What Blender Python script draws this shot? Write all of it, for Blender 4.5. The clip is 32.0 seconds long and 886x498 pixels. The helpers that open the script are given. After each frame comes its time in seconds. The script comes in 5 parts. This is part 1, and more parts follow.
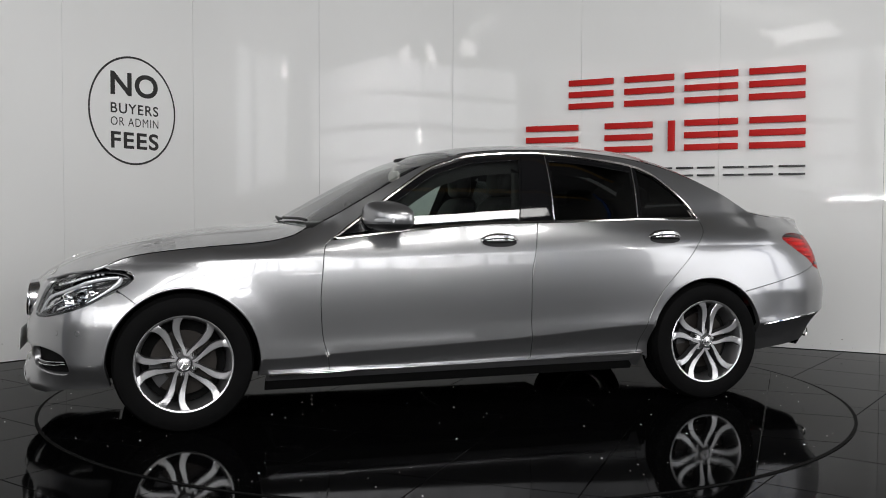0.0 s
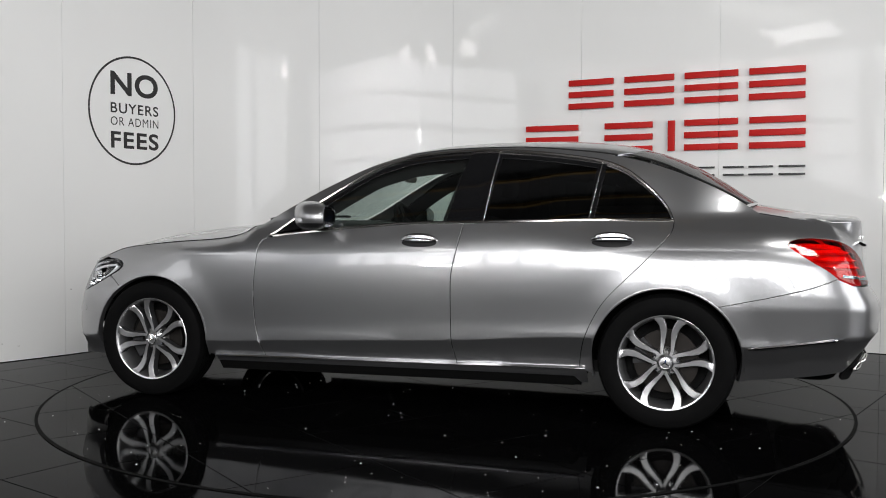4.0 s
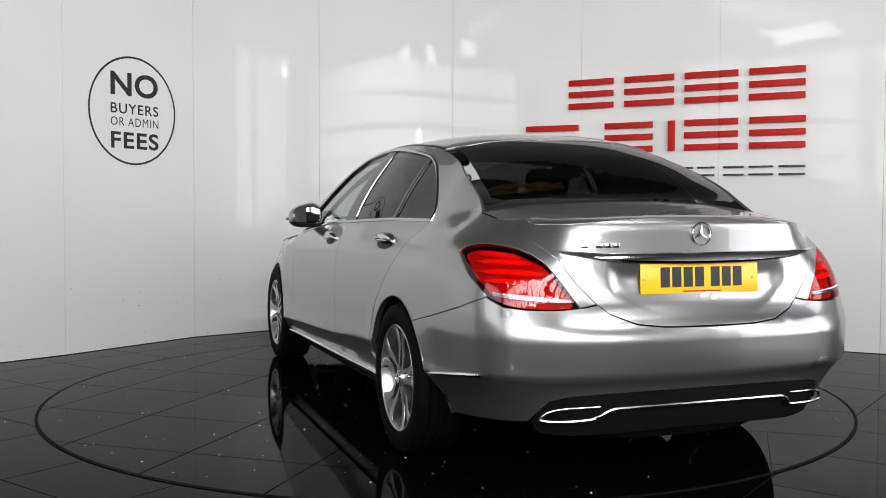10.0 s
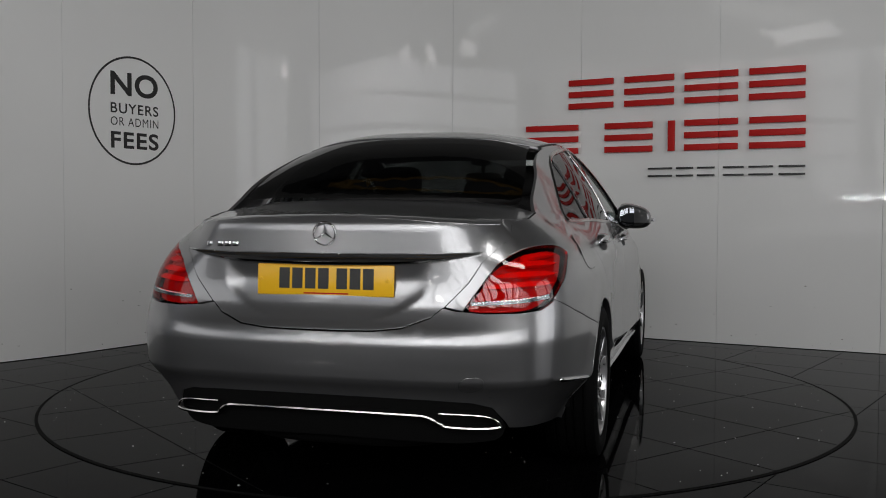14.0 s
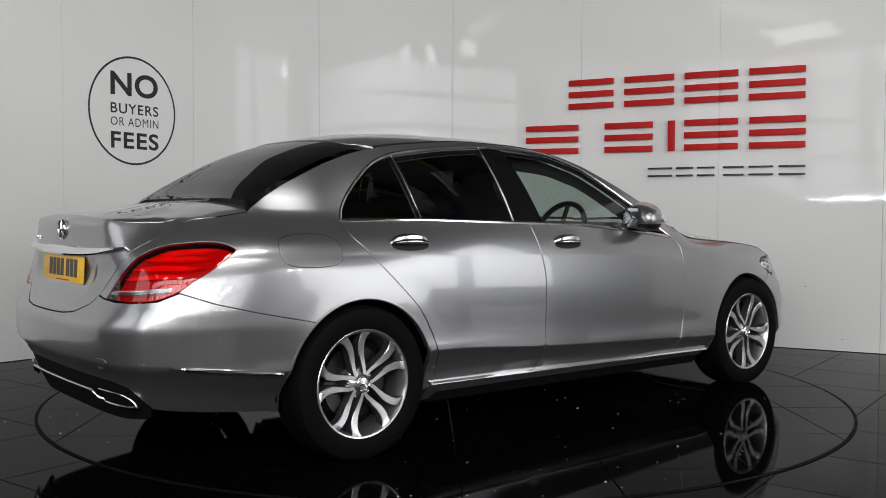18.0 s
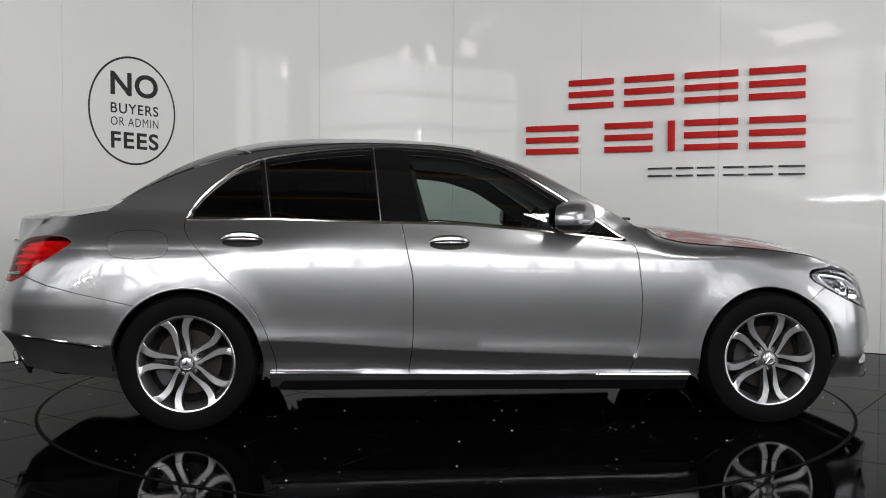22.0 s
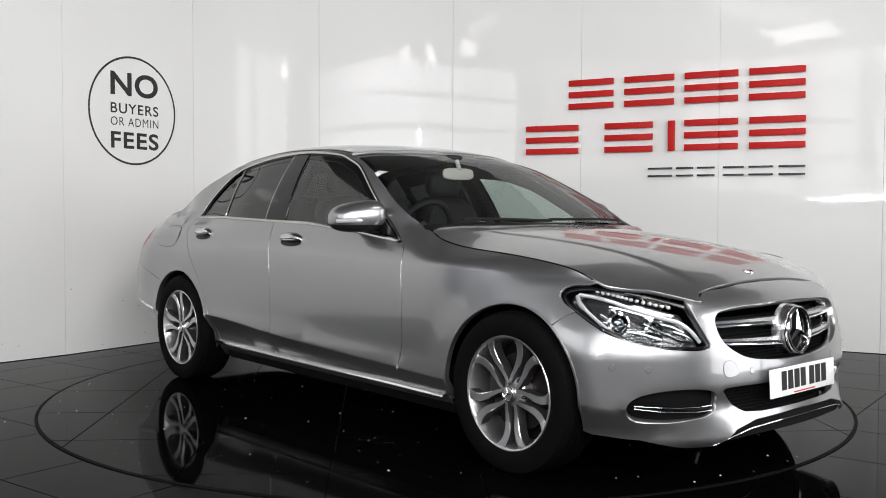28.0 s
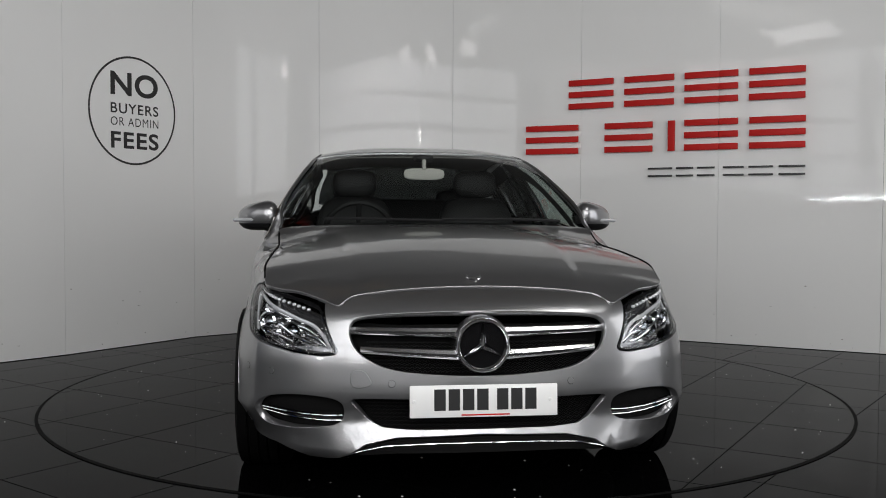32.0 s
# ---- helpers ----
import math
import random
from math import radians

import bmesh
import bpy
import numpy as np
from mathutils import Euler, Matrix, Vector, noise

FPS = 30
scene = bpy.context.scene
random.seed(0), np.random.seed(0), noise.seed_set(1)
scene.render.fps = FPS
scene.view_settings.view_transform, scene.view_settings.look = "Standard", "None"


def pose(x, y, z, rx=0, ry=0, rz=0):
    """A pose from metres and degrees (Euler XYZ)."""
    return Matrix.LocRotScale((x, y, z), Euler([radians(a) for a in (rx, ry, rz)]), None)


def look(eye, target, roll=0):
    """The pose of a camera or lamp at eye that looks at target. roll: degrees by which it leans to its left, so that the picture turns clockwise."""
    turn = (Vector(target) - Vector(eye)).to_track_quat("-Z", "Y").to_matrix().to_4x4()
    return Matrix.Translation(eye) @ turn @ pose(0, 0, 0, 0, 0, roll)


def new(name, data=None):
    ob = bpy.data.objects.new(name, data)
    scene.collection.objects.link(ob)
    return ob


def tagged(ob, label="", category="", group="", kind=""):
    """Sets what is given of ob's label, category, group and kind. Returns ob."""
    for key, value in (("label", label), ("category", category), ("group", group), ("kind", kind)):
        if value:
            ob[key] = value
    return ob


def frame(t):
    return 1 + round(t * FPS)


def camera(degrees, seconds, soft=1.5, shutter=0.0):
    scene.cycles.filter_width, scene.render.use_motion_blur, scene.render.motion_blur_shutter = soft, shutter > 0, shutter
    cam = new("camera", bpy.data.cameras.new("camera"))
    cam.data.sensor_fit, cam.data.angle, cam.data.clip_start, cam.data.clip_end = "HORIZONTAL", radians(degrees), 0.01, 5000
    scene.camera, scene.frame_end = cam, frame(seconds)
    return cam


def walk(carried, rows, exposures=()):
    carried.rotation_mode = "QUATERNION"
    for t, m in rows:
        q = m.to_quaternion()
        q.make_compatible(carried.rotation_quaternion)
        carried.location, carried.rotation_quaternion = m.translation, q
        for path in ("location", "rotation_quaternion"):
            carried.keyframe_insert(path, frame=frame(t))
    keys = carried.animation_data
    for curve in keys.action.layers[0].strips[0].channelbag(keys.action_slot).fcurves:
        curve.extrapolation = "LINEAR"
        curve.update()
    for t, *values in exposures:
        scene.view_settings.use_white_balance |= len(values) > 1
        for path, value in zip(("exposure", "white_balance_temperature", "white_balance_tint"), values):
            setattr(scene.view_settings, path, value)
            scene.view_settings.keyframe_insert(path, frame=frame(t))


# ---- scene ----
# ---- camera and the turn of the table ----
EYE = (0, -5.555, 1.047)
cam = camera(50.5, 32.0, 1.0)
VIEW = look(EYE, (-.0165, -.555, .8509), .18)
EXPOSURES = [(0, -.16), (3, .0), (6, .28), (9, .40), (11, -.30), (13, -1.15), (15, -.77), (17, -.35), (20, -.17), (24, -.1), (28, .3), (30, .08), (32, -.52)]
walk(cam, [(0.0, VIEW), (32.0, VIEW)], EXPOSURES)

# seconds and the car's heading in degrees
TURN = [(0, 197.76), (2, 180.64), (4, 163.55), (6, 145.95), (8, 128.45), (10, 110.77), (12, 92.84), (14, 74.91), (16, 57.2), (18, 39.67),
        (20, 22.1), (22, 4.5), (24, -12.95), (26, -30.4), (28, -47.95), (30, -65.9), (31.5, -79.0), (32, -82.69)]
CAR_X, CAR_Y = .107, -.161   # the car stands a little off the table's middle
TABLE_R = 2.242


def car_pose(deg):
    a = radians(deg)
    return pose(CAR_X * math.cos(a) - CAR_Y * math.sin(a), CAR_X * math.sin(a) + CAR_Y * math.cos(a), .004, 0, 0, deg)


# ---- light ----
world = bpy.data.worlds.new("world")
world.use_nodes = True
world.node_tree.nodes["Background"].inputs[0].default_value = (.9, .95, 1, 1)
world.node_tree.nodes["Background"].inputs[1].default_value = .008
scene.world = world


def area_lamp(name, x, y, z, w, h, power, aim, colour=(1, .97, .93)):
    data = bpy.data.lights.new(name, "AREA")
    data.shape, data.size, data.size_y, data.energy, data.color = "RECTANGLE", w, h, power, colour
    ob = new(name, data)
    ob.matrix_world = look((x, y, z), aim)
    return ob


# strip lights hung along the front of the workshop
STRIPS = ((4.2, 2.4, 10, .26, .14, 10), (-1.9, 2.52, 80, .30, .12, 9), (2.49, 3.45, 35, .62, .24, 7), (1.24, 3.69, 30, .62, .24, 7), (.49, 3.95, 20, .5, .24, 6),
          (-.89, 4.15, -20, .62, .26, 7), (-2.58, 4.2, 25, .7, .28, 8), (-4.6, 4.45, 10, .5, .3, 5), (-5.0, 4.95, -30, .8, .3, 2.5))
for x, z, tilt, w, h, power in STRIPS:
    ob = area_lamp("strip_light", x, -7.05, z, w, h, power, (x * .6, 0, 1.2), (1, .985, .96))
    ob.matrix_world = ob.matrix_world @ Matrix.Rotation(radians(tilt), 4, "Z")
# long tubes low along the back of the workshop
TUBES = ((-4.16, 1.34, .62, 12), (-2.2, 1.2, .9, 2), (-.3, 1.34, 1.1, 3), (2.1, 1.25, 1.0, 3), (4.2, 1.4, 1.2, 3))
for x, z, w, power in TUBES:
    area_lamp("tube_light", x, -7.05, z, w, .03, power, (x, 0, z), (1, .985, .96))
# daylight through the row of workshop windows in front of the stage
BAYS = ((-5.25, 85), (-3.15, 115), (-1.05, 150), (1.05, 150), (3.15, 112), (5.25, 75))
SILL_Z, HEAD_Z = 1.45, 4.1
for x, power in BAYS:
    area_lamp("unseen_window_light", x, -7.3, (SILL_Z + HEAD_Z) / 2, 1.95, HEAD_Z - SILL_Z, power, (x, 0, (SILL_Z + HEAD_Z) / 2), (.99, .99, 1))
# two side windows added out of view to brighten wall and flanks
area_lamp("unseen_window_light", -6.9, -5.0, 2.95, 3.6, 2.4, 48, (0, -5.0, 2.95), (.99, .99, 1))
area_lamp("unseen_window_light", 6.9, -3.3, 2.2, 3.8, 3.8, 165, (0, -3.3, 2.2), (.99, .99, 1))
# bright light box under the roof, and two narrow ones high on the side wall
ROOF_BOX = (3.75, -5.15, 6.5)
ob = area_lamp("ceiling_light", *ROOF_BOX, 3.0, 1.1, 205, (ROOF_BOX[0], ROOF_BOX[1], 0), (1, .99, .97))
ob.matrix_world = pose(*ROOF_BOX, 0, 0, 30)
SIDE_BOXES = ((6.8, -4.82, 3.98), (6.8, -5.12, 3.98))
for x, y, z in SIDE_BOXES:
    area_lamp("side_light", x, y, z, .12, .44, 8, (0, y, z), (1, .99, .97))


# ---- materials ----
def material(name, colour, rough=.5, metal=0.0, **more):
    m = bpy.data.materials.new(name)
    m.use_nodes = True
    b = m.node_tree.nodes["Principled BSDF"]
    b.inputs["Base Color"].default_value = (*colour, 1)
    b.inputs["Roughness"].default_value = rough
    b.inputs["Metallic"].default_value = metal
    for key, value in more.items():
        b.inputs[key.replace("_", " ")].default_value = value
    return m


def vary(m, scale, amount, detail=6, bump=0.0, rough=0.0, fine=0.0, stretch=(1, 1, 1)):
    """Uneven tone, gloss and relief on a material: coarse clouds of the given scale, and a fine grain."""
    t = m.node_tree
    b = t.nodes["Principled BSDF"]
    co = t.nodes.new("ShaderNodeTexCoord")
    mp = t.nodes.new("ShaderNodeMapping")
    mp.inputs["Scale"].default_value = stretch
    t.links.new(co.outputs["Object"], mp.inputs[0])
    n = t.nodes.new("ShaderNodeTexNoise")
    n.inputs["Scale"].default_value, n.inputs["Detail"].default_value = scale, detail
    t.links.new(mp.outputs[0], n.inputs["Vector"])
    base = b.inputs["Base Color"].default_value[:]
    ramp = t.nodes.new("ShaderNodeMapRange")
    ramp.inputs["To Min"].default_value, ramp.inputs["To Max"].default_value = 1 - amount, 1 + amount
    t.links.new(n.outputs["Fac"], ramp.inputs["Value"])
    mul = t.nodes.new("ShaderNodeVectorMath")
    mul.operation = "SCALE"
    mul.inputs[0].default_value = base[:3]
    t.links.new(ramp.outputs[0], mul.inputs["Scale"])
    t.links.new(mul.outputs[0], b.inputs["Base Color"])
    if rough:
        r = t.nodes.new("ShaderNodeMapRange")
        r0 = b.inputs["Roughness"].default_value
        r.inputs["To Min"].default_value, r.inputs["To Max"].default_value = max(0, r0 - rough), r0 + rough
        t.links.new(n.outputs["Fac"], r.inputs["Value"])
        t.links.new(r.outputs[0], b.inputs["Roughness"])
    if bump:
        g = t.nodes.new("ShaderNodeTexNoise")
        g.inputs["Scale"].default_value, g.inputs["Detail"].default_value = fine or scale * 8, 3
        t.links.new(mp.outputs[0], g.inputs["Vector"])
        bp = t.nodes.new("ShaderNodeBump")
        bp.inputs["Strength"].default_value, bp.inputs["Distance"].default_value = bump, .002
        t.links.new(g.outputs["Fac"], bp.inputs["Height"])
        t.links.new(bp.outputs[0], b.inputs["Normal"])
    return m


def glass(name, tint, rough=0.0, ior=1.55):
    """Thin tinted pane: clear through, with a real pane's gloss."""
    m = bpy.data.materials.new(name)
    m.use_nodes = True
    t = m.node_tree
    t.nodes.clear()
    out = t.nodes.new("ShaderNodeOutputMaterial")
    mix = t.nodes.new("ShaderNodeMixShader")
    # gloss grows towards a slanting view, alike on both sides of the pane
    lw = t.nodes.new("ShaderNodeLayerWeight")
    lw.inputs[0].default_value = .5
    pw = t.nodes.new("ShaderNodeMath")
    pw.operation = "POWER"
    pw.inputs[1].default_value = 5
    t.links.new(lw.outputs["Facing"], pw.inputs[0])
    fr = t.nodes.new("ShaderNodeMapRange")
    fr.inputs["To Min"].default_value, fr.inputs["To Max"].default_value = 2 * ((ior - 1) / (ior + 1)) ** 2, .9
    t.links.new(pw.outputs[0], fr.inputs["Value"])
    tr = t.nodes.new("ShaderNodeBsdfTransparent")
    tr.inputs[0].default_value = (*tint, 1)
    gl = t.nodes.new("ShaderNodeBsdfGlossy")
    gl.inputs["Roughness"].default_value = rough
    t.links.new(fr.outputs[0], mix.inputs[0])
    t.links.new(tr.outputs[0], mix.inputs[1])
    t.links.new(gl.outputs[0], mix.inputs[2])
    t.links.new(mix.outputs[0], out.inputs[0])
    return m


PAINT = material("silver_grey_paint", (.28, .28, .287), .285, .87, Coat_Weight=1.0, Coat_Roughness=.02, Coat_IOR=1.56)
vary(PAINT, 2.2, .03, 3, rough=.015)
CHROME = material("chrome", (.82, .82, .83), .07, 1.0)
TRIM = vary(material("polished_trim", (.56, .54, .52), .17, 1.0), 8, .1, rough=.06)
SATIN = material("satin_silver", (.62, .62, .63), .25, 1.0)
BLACK = vary(material("black_plastic", (.009, .009, .0095), .5, 0, Specular_IOR_Level=.25), 30, .25, bump=.1)
GLOSSBLACK = material("gloss_black", (.005, .005, .0055), .05, Specular_IOR_Level=.3)
RUBBER = vary(material("tyre_rubber", (.0032, .0032, .0033), .65, 0, Specular_IOR_Level=.04), 25, .3, bump=.15)
DARK = material("dark_underbody", (.004, .004, .004), .85, 0, Specular_IOR_Level=.1)
ALLOY = vary(material("machined_alloy", (.60, .60, .61), .30, .95), 12, .06, rough=.05)
ALLOYDARK = vary(material("painted_alloy", (.045, .045, .047), .38, .5), 12, .06)
DISC = vary(material("brake_disc", (.022, .019, .017), .45, .7), 20, .15, rough=.08)
SIDEGLASS = glass("side_glass", (.60, .68, .64))
TINTED = glass("privacy_glass", (.035, .037, .037))
SCREEN = glass("windscreen_glass", (.74, .80, .78), 0.0, 1.4)
CLEAR = glass("lamp_glass", (.94, .95, .96), 0.0, 1.2)
REDBRIGHT = material("bright_red_lens", (.80, .06, .04), .22)
REDDEEP = material("deep_red_lamp", (.34, .018, .016), .28)
REDLENS = glass("red_lens", (.95, .03, .022), 0.0, 1.4)
LEATHER = vary(material("black_leather", (.011, .0105, .0105), .55, 0, Specular_IOR_Level=.2), 14, .2, bump=.3)
HEADLINER = vary(material("pale_headliner", (.42, .40, .37), .9), 40, .06)
MIRROR = material("mirror_glass", (.22, .23, .25), .01, 1.0)
LED = material("clear_led", (.72, .73, .75), .15, .5)
REFLECTOR = vary(material("lamp_reflector", (.20, .20, .205), .14, .9), 14, .5, bump=.3)
YELLOW = vary(material("yellow_steel_paint", (.26, .16, .04), .5), 5, .1)
BLUE = vary(material("blue_steel_paint", (.05, .12, .38), .45), 5, .1)
PLATEWHITE = vary(material("white_number_plate", (.78, .78, .77), .3), 8, .03)
PLATEYELLOW = vary(material("yellow_number_plate", (.82, .46, .015), .3), 8, .03)
INK = material("black_ink", (.012, .012, .012), .4)

WALL = material("white_wall_panel", (.76, .76, .75), .035, Specular_IOR_Level=.22)
vary(WALL, 1.1, .03, 5, bump=.5, rough=.015, fine=2.6)
FLOOR = material("black_floor_tile", (.0013, .0013, .0014), .05, Specular_IOR_Level=.02)
vary(FLOOR, 3.5, .35, 6, bump=.015, rough=.04, fine=30)
JOINT = material("tile_joint", (.004, .004, .004), .7, 0, Specular_IOR_Level=.05)
CEILING = vary(material("ceiling_paint", (.09, .092, .096), .8), 2, .1)
BACKWALL = vary(material("workshop_wall", (.18, .18, .177), .6), 1.5, .1)
DAYLIGHT = material("overcast_sky", (.8, .82, .84), 1)
SPECK = material("pale_grit", (.8, .8, .78), .4)
RED = vary(material("red_sign_acrylic", (.46, .010, .008), .5, 0, Specular_IOR_Level=.2), 6, .06)
SIGNBLACK = material("black_sign_acrylic", (.012, .012, .013), .35)


# ---- building helpers ----
def finish(name, me, mat, parent=None, label=""):
    me.materials.append(mat)
    ob = new(name, me)
    if parent is not None:
        ob.parent = parent
    if label:
        ob["label"] = label
    return ob


def part(name, bm, mat, parent=None, label="", smooth=True):
    me = bpy.data.meshes.new(name)
    bmesh.ops.recalc_face_normals(bm, faces=bm.faces)
    bm.to_mesh(me)
    bm.free()
    if smooth:
        for p in me.polygons:
            p.use_smooth = True
        me.set_sharp_from_angle(angle=radians(38))
    return finish(name, me, mat, parent, label)


def box(bm, x0, x1, y0, y1, z0, z1, bevel=0.0, m=None):
    r = bmesh.ops.create_cube(bm, size=1, matrix=Matrix.Translation(((x0 + x1) / 2, (y0 + y1) / 2, (z0 + z1) / 2)) @ Matrix.Diagonal((x1 - x0, y1 - y0, z1 - z0, 1)))
    if bevel:
        es = list({e for v in r["verts"] for e in v.link_edges})
        done = bmesh.ops.bevel(bm, geom=es, offset=bevel, segments=2, affect="EDGES", profile=.5)
        verts = done["verts"]
        verts = list({v for f in done["faces"] for v in f.verts} | set(verts) | {v for v in r["verts"] if v.is_valid})
    else:
        verts = r["verts"]
    if m is not None:
        bmesh.ops.transform(bm, matrix=m, verts=[v for v in verts if v.is_valid])
    return verts


def lathe(bm, rows, n=48, m=None, closed=False):
    """Rows (radius, height) turned round the z axis."""
    rings = []
    for r, h in rows:
        ring = []
        for k in range(n):
            a = 2 * math.pi * k / n
            v = Vector((r * math.cos(a), r * math.sin(a), h))
            ring.append(bm.verts.new(m @ v if m is not None else v))
        rings.append(ring)
    pairs = list(zip(rings, rings[1:])) + ([(rings[-1], rings[0])] if closed else [])
    for a, b in pairs:
        for k in range(n):
            bm.faces.new((a[k], a[(k + 1) % n], b[(k + 1) % n], b[k]))
    return rings


def tube(bm, points, radius, n=10, flat=1.0, up=Vector((0, 0, 1))):
    """A round or flattened bar along points."""
    rings = []
    for i, p in enumerate(points):
        p = Vector(p)
        d = (Vector(points[min(i + 1, len(points) - 1)]) - Vector(points[max(i - 1, 0)])).normalized()
        a = d.cross(up)
        if a.length < 1e-4:
            a = d.cross(Vector((1, 0, 0)))
        a.normalize()
        b = a.cross(d).normalized()
        r = radius[i] if isinstance(radius, (list, tuple)) else radius
        rings.append([bm.verts.new(p + a * r * math.cos(2 * math.pi * k / n) + b * r * flat * math.sin(2 * math.pi * k / n)) for k in range(n)])
    for a, b in zip(rings, rings[1:]):
        for k in range(n):
            bm.faces.new((a[k], a[(k + 1) % n], b[(k + 1) % n], b[k]))
    bm.faces.new(rings[0])
    bm.faces.new(rings[-1])


def inside(p, poly):
    x, y = p
    hit = False
    j = len(poly) - 1
    for i in range(len(poly)):
        (x0, y0), (x1, y1) = poly[i], poly[j]
        if (y0 > y) != (y1 > y) and x < (x1 - x0) * (y - y0) / (y1 - y0) + x0:
            hit = not hit
        j = i
    return hit


def dense(poly, step, closed=True):
    out = []
    n = len(poly)
    for i in range(n if closed else n - 1):
        a, b = poly[i], poly[(i + 1) % n]
        k = max(1, int(math.dist(a, b) / step + .5))
        out += [(a[0] + (b[0] - a[0]) * t / k, a[1] + (b[1] - a[1]) * t / k) for t in range(k)]
    if not closed:
        out.append(poly[-1])
    return out


def rounded(poly, times=2, closed=True, keep=()):
    """Corners cut round (Chaikin); those named in keep stay sharp."""
    kept = {poly[k] for k in keep}
    for _ in range(times):
        out = []
        n = len(poly)
        for i in range(n):
            a, p, b = poly[i - 1], poly[i], poly[(i + 1) % n]
            if p in kept or (not closed and i in (0, n - 1)):
                out.append(p)
            else:
                out += [(p[0] + (a[0] - p[0]) * .25, p[1] + (a[1] - p[1]) * .25), (p[0] + (b[0] - p[0]) * .25, p[1] + (b[1] - p[1]) * .25)]
        poly = out
    return poly


def normal_of(f, u, v, flip):
    e = .004
    a = f(u + e, v) - f(u - e, v)
    b = f(u, v + e) - f(u, v - e)
    n = a.cross(b)
    if n.length < 1e-12:
        n = Vector((0, 0, 1))
    return n.normalized() * flip


def panel(name, outline, f, mat, parent, flip=1, step=.05, rim=.014, holes=(), mirror=False, lift=0.0, label="", lines=()):
    """A skin panel: the part of the surface f inside the outline, less the holes, with its edges turned in."""
    loops = [dense(outline, step * .6)] + [dense(h, step * .6) for h in holes]
    verts, edges = [], []
    for loop in loops:
        k = len(verts)
        verts += [Vector(p) for p in loop]
        edges += [(k + i, k + (i + 1) % len(loop)) for i in range(len(loop))]
    xs, ys = [p[0] for p in outline], [p[1] for p in outline]
    nx, ny = int((max(xs) - min(xs)) / step) + 1, int((max(ys) - min(ys)) / step) + 1
    near = {}
    for v in verts:
        near.setdefault((int(v.x // step), int(v.y // step)), []).append(v)
    def fits(p, d):
        if not inside(p, loops[0]) or any(inside(p, h) for h in loops[1:]):
            return False
        c = (int(p[0] // step), int(p[1] // step))
        return all((Vector(p) - v).length > d for a in (-1, 0, 1) for b in (-1, 0, 1) for v in near.get((c[0] + a, c[1] + b), ()))

    for line in lines:
        for p in line:
            if fits(p, .0035):
                verts.append(Vector(p))
                near.setdefault((int(p[0] // step), int(p[1] // step)), []).append(verts[-1])
    for i in range(nx + 1):
        for j in range(ny + 1):
            p = (min(xs) + (i + .5 * (j % 2)) * step, min(ys) + j * step)
            if fits(p, step * .45):
                verts.append(Vector(p))
    from mathutils.geometry import delaunay_2d_cdt
    vs, _, fs, *_ = delaunay_2d_cdt(verts, edges, [], 1, 1e-6)
    tris = []
    for t in fs:
        c = sum((vs[k] for k in t), Vector((0, 0))) / len(t)
        if inside(c, loops[0]) and not any(inside(c, h) for h in loops[1:]):
            tris.append(list(t))
    used = sorted({k for t in tris for k in t})
    index = {k: i for i, k in enumerate(used)}
    pts, nors = [], []
    for k in used:
        u, v = vs[k]
        n = normal_of(f, u, v, flip)
        pts.append(f(u, v) + n * lift)
        nors.append(n)
    tris = [[index[k] for k in t] for t in tris]
    for t in tris:
        a, b, c = (pts[k] for k in t[:3])
        if (b - a).cross(c - a).dot(nors[t[0]]) < 0:
            t.reverse()
    faces = [tuple(t) for t in tris]
    # the turned-in rim
    count = {}
    for t in tris:
        for i in range(len(t)):
            a, b = t[i], t[(i + 1) % len(t)]
            count[(a, b)] = count.get((a, b), 0) + 1
    border = [e for e in count if (e[1], e[0]) not in count]
    if rim:
        out_dir = {}
        for a, b in border:
            d = (pts[b] - pts[a]).cross(nors[a])
            if d.length > 0:
                d.normalize()
            for k in (a, b):
                out_dir[k] = out_dir.get(k, Vector()) + d
        ring1, ring2 = {}, {}
        for k, d in out_dir.items():
            d = d.normalized() if d.length > 0 else d
            ring1[k] = len(pts)
            pts.append(pts[k] + d * .0016 - nors[k] * .0016)
            nors.append((nors[k] + d * 1.6).normalized())
            ring2[k] = len(pts)
            pts.append(pts[k] + d * .0016 - nors[k] * rim)
            nors.append(d)
        for a, b in border:
            faces.append((b, a, ring1[a], ring1[b]))
            faces.append((ring1[b], ring1[a], ring2[a], ring2[b]))
    sides = (1, -1) if mirror == "both" else (-1,) if mirror else (1,)
    made = []
    for sgn in sides:
        me = bpy.data.meshes.new(name)
        P = [(p.x, p.y * sgn, p.z) for p in pts]
        F = faces if sgn > 0 else [tuple(reversed(q)) for q in faces]
        me.from_pydata(P, [], F)
        me.update()
        for p in me.polygons:
            p.use_smooth = True
        me.normals_split_custom_set_from_vertices([(n.x, n.y * sgn, n.z) for n in nors])
        made.append(finish(name, me, mat, parent, label))
    return made if len(made) > 1 else made[0]



# ---- the place: curved wall, floor, ceiling ----
WALL_LINE = [(-5.6, -4.2), (-5.45, -2.9), (-4.95, -1.75), (-4.3, -.68), (-3.56, .29), (-2.76, 1.225), (-2.09, 2.23), (-1.155, 3.0), (.057, 3.03), (1.152, 2.53), (2.172, 1.97), (3.236, 1.424), (4.2, .68), (4.9, -.3), (5.35, -1.45), (5.6, -2.65), (5.7, -4.2)]
WALL_H = 3.3


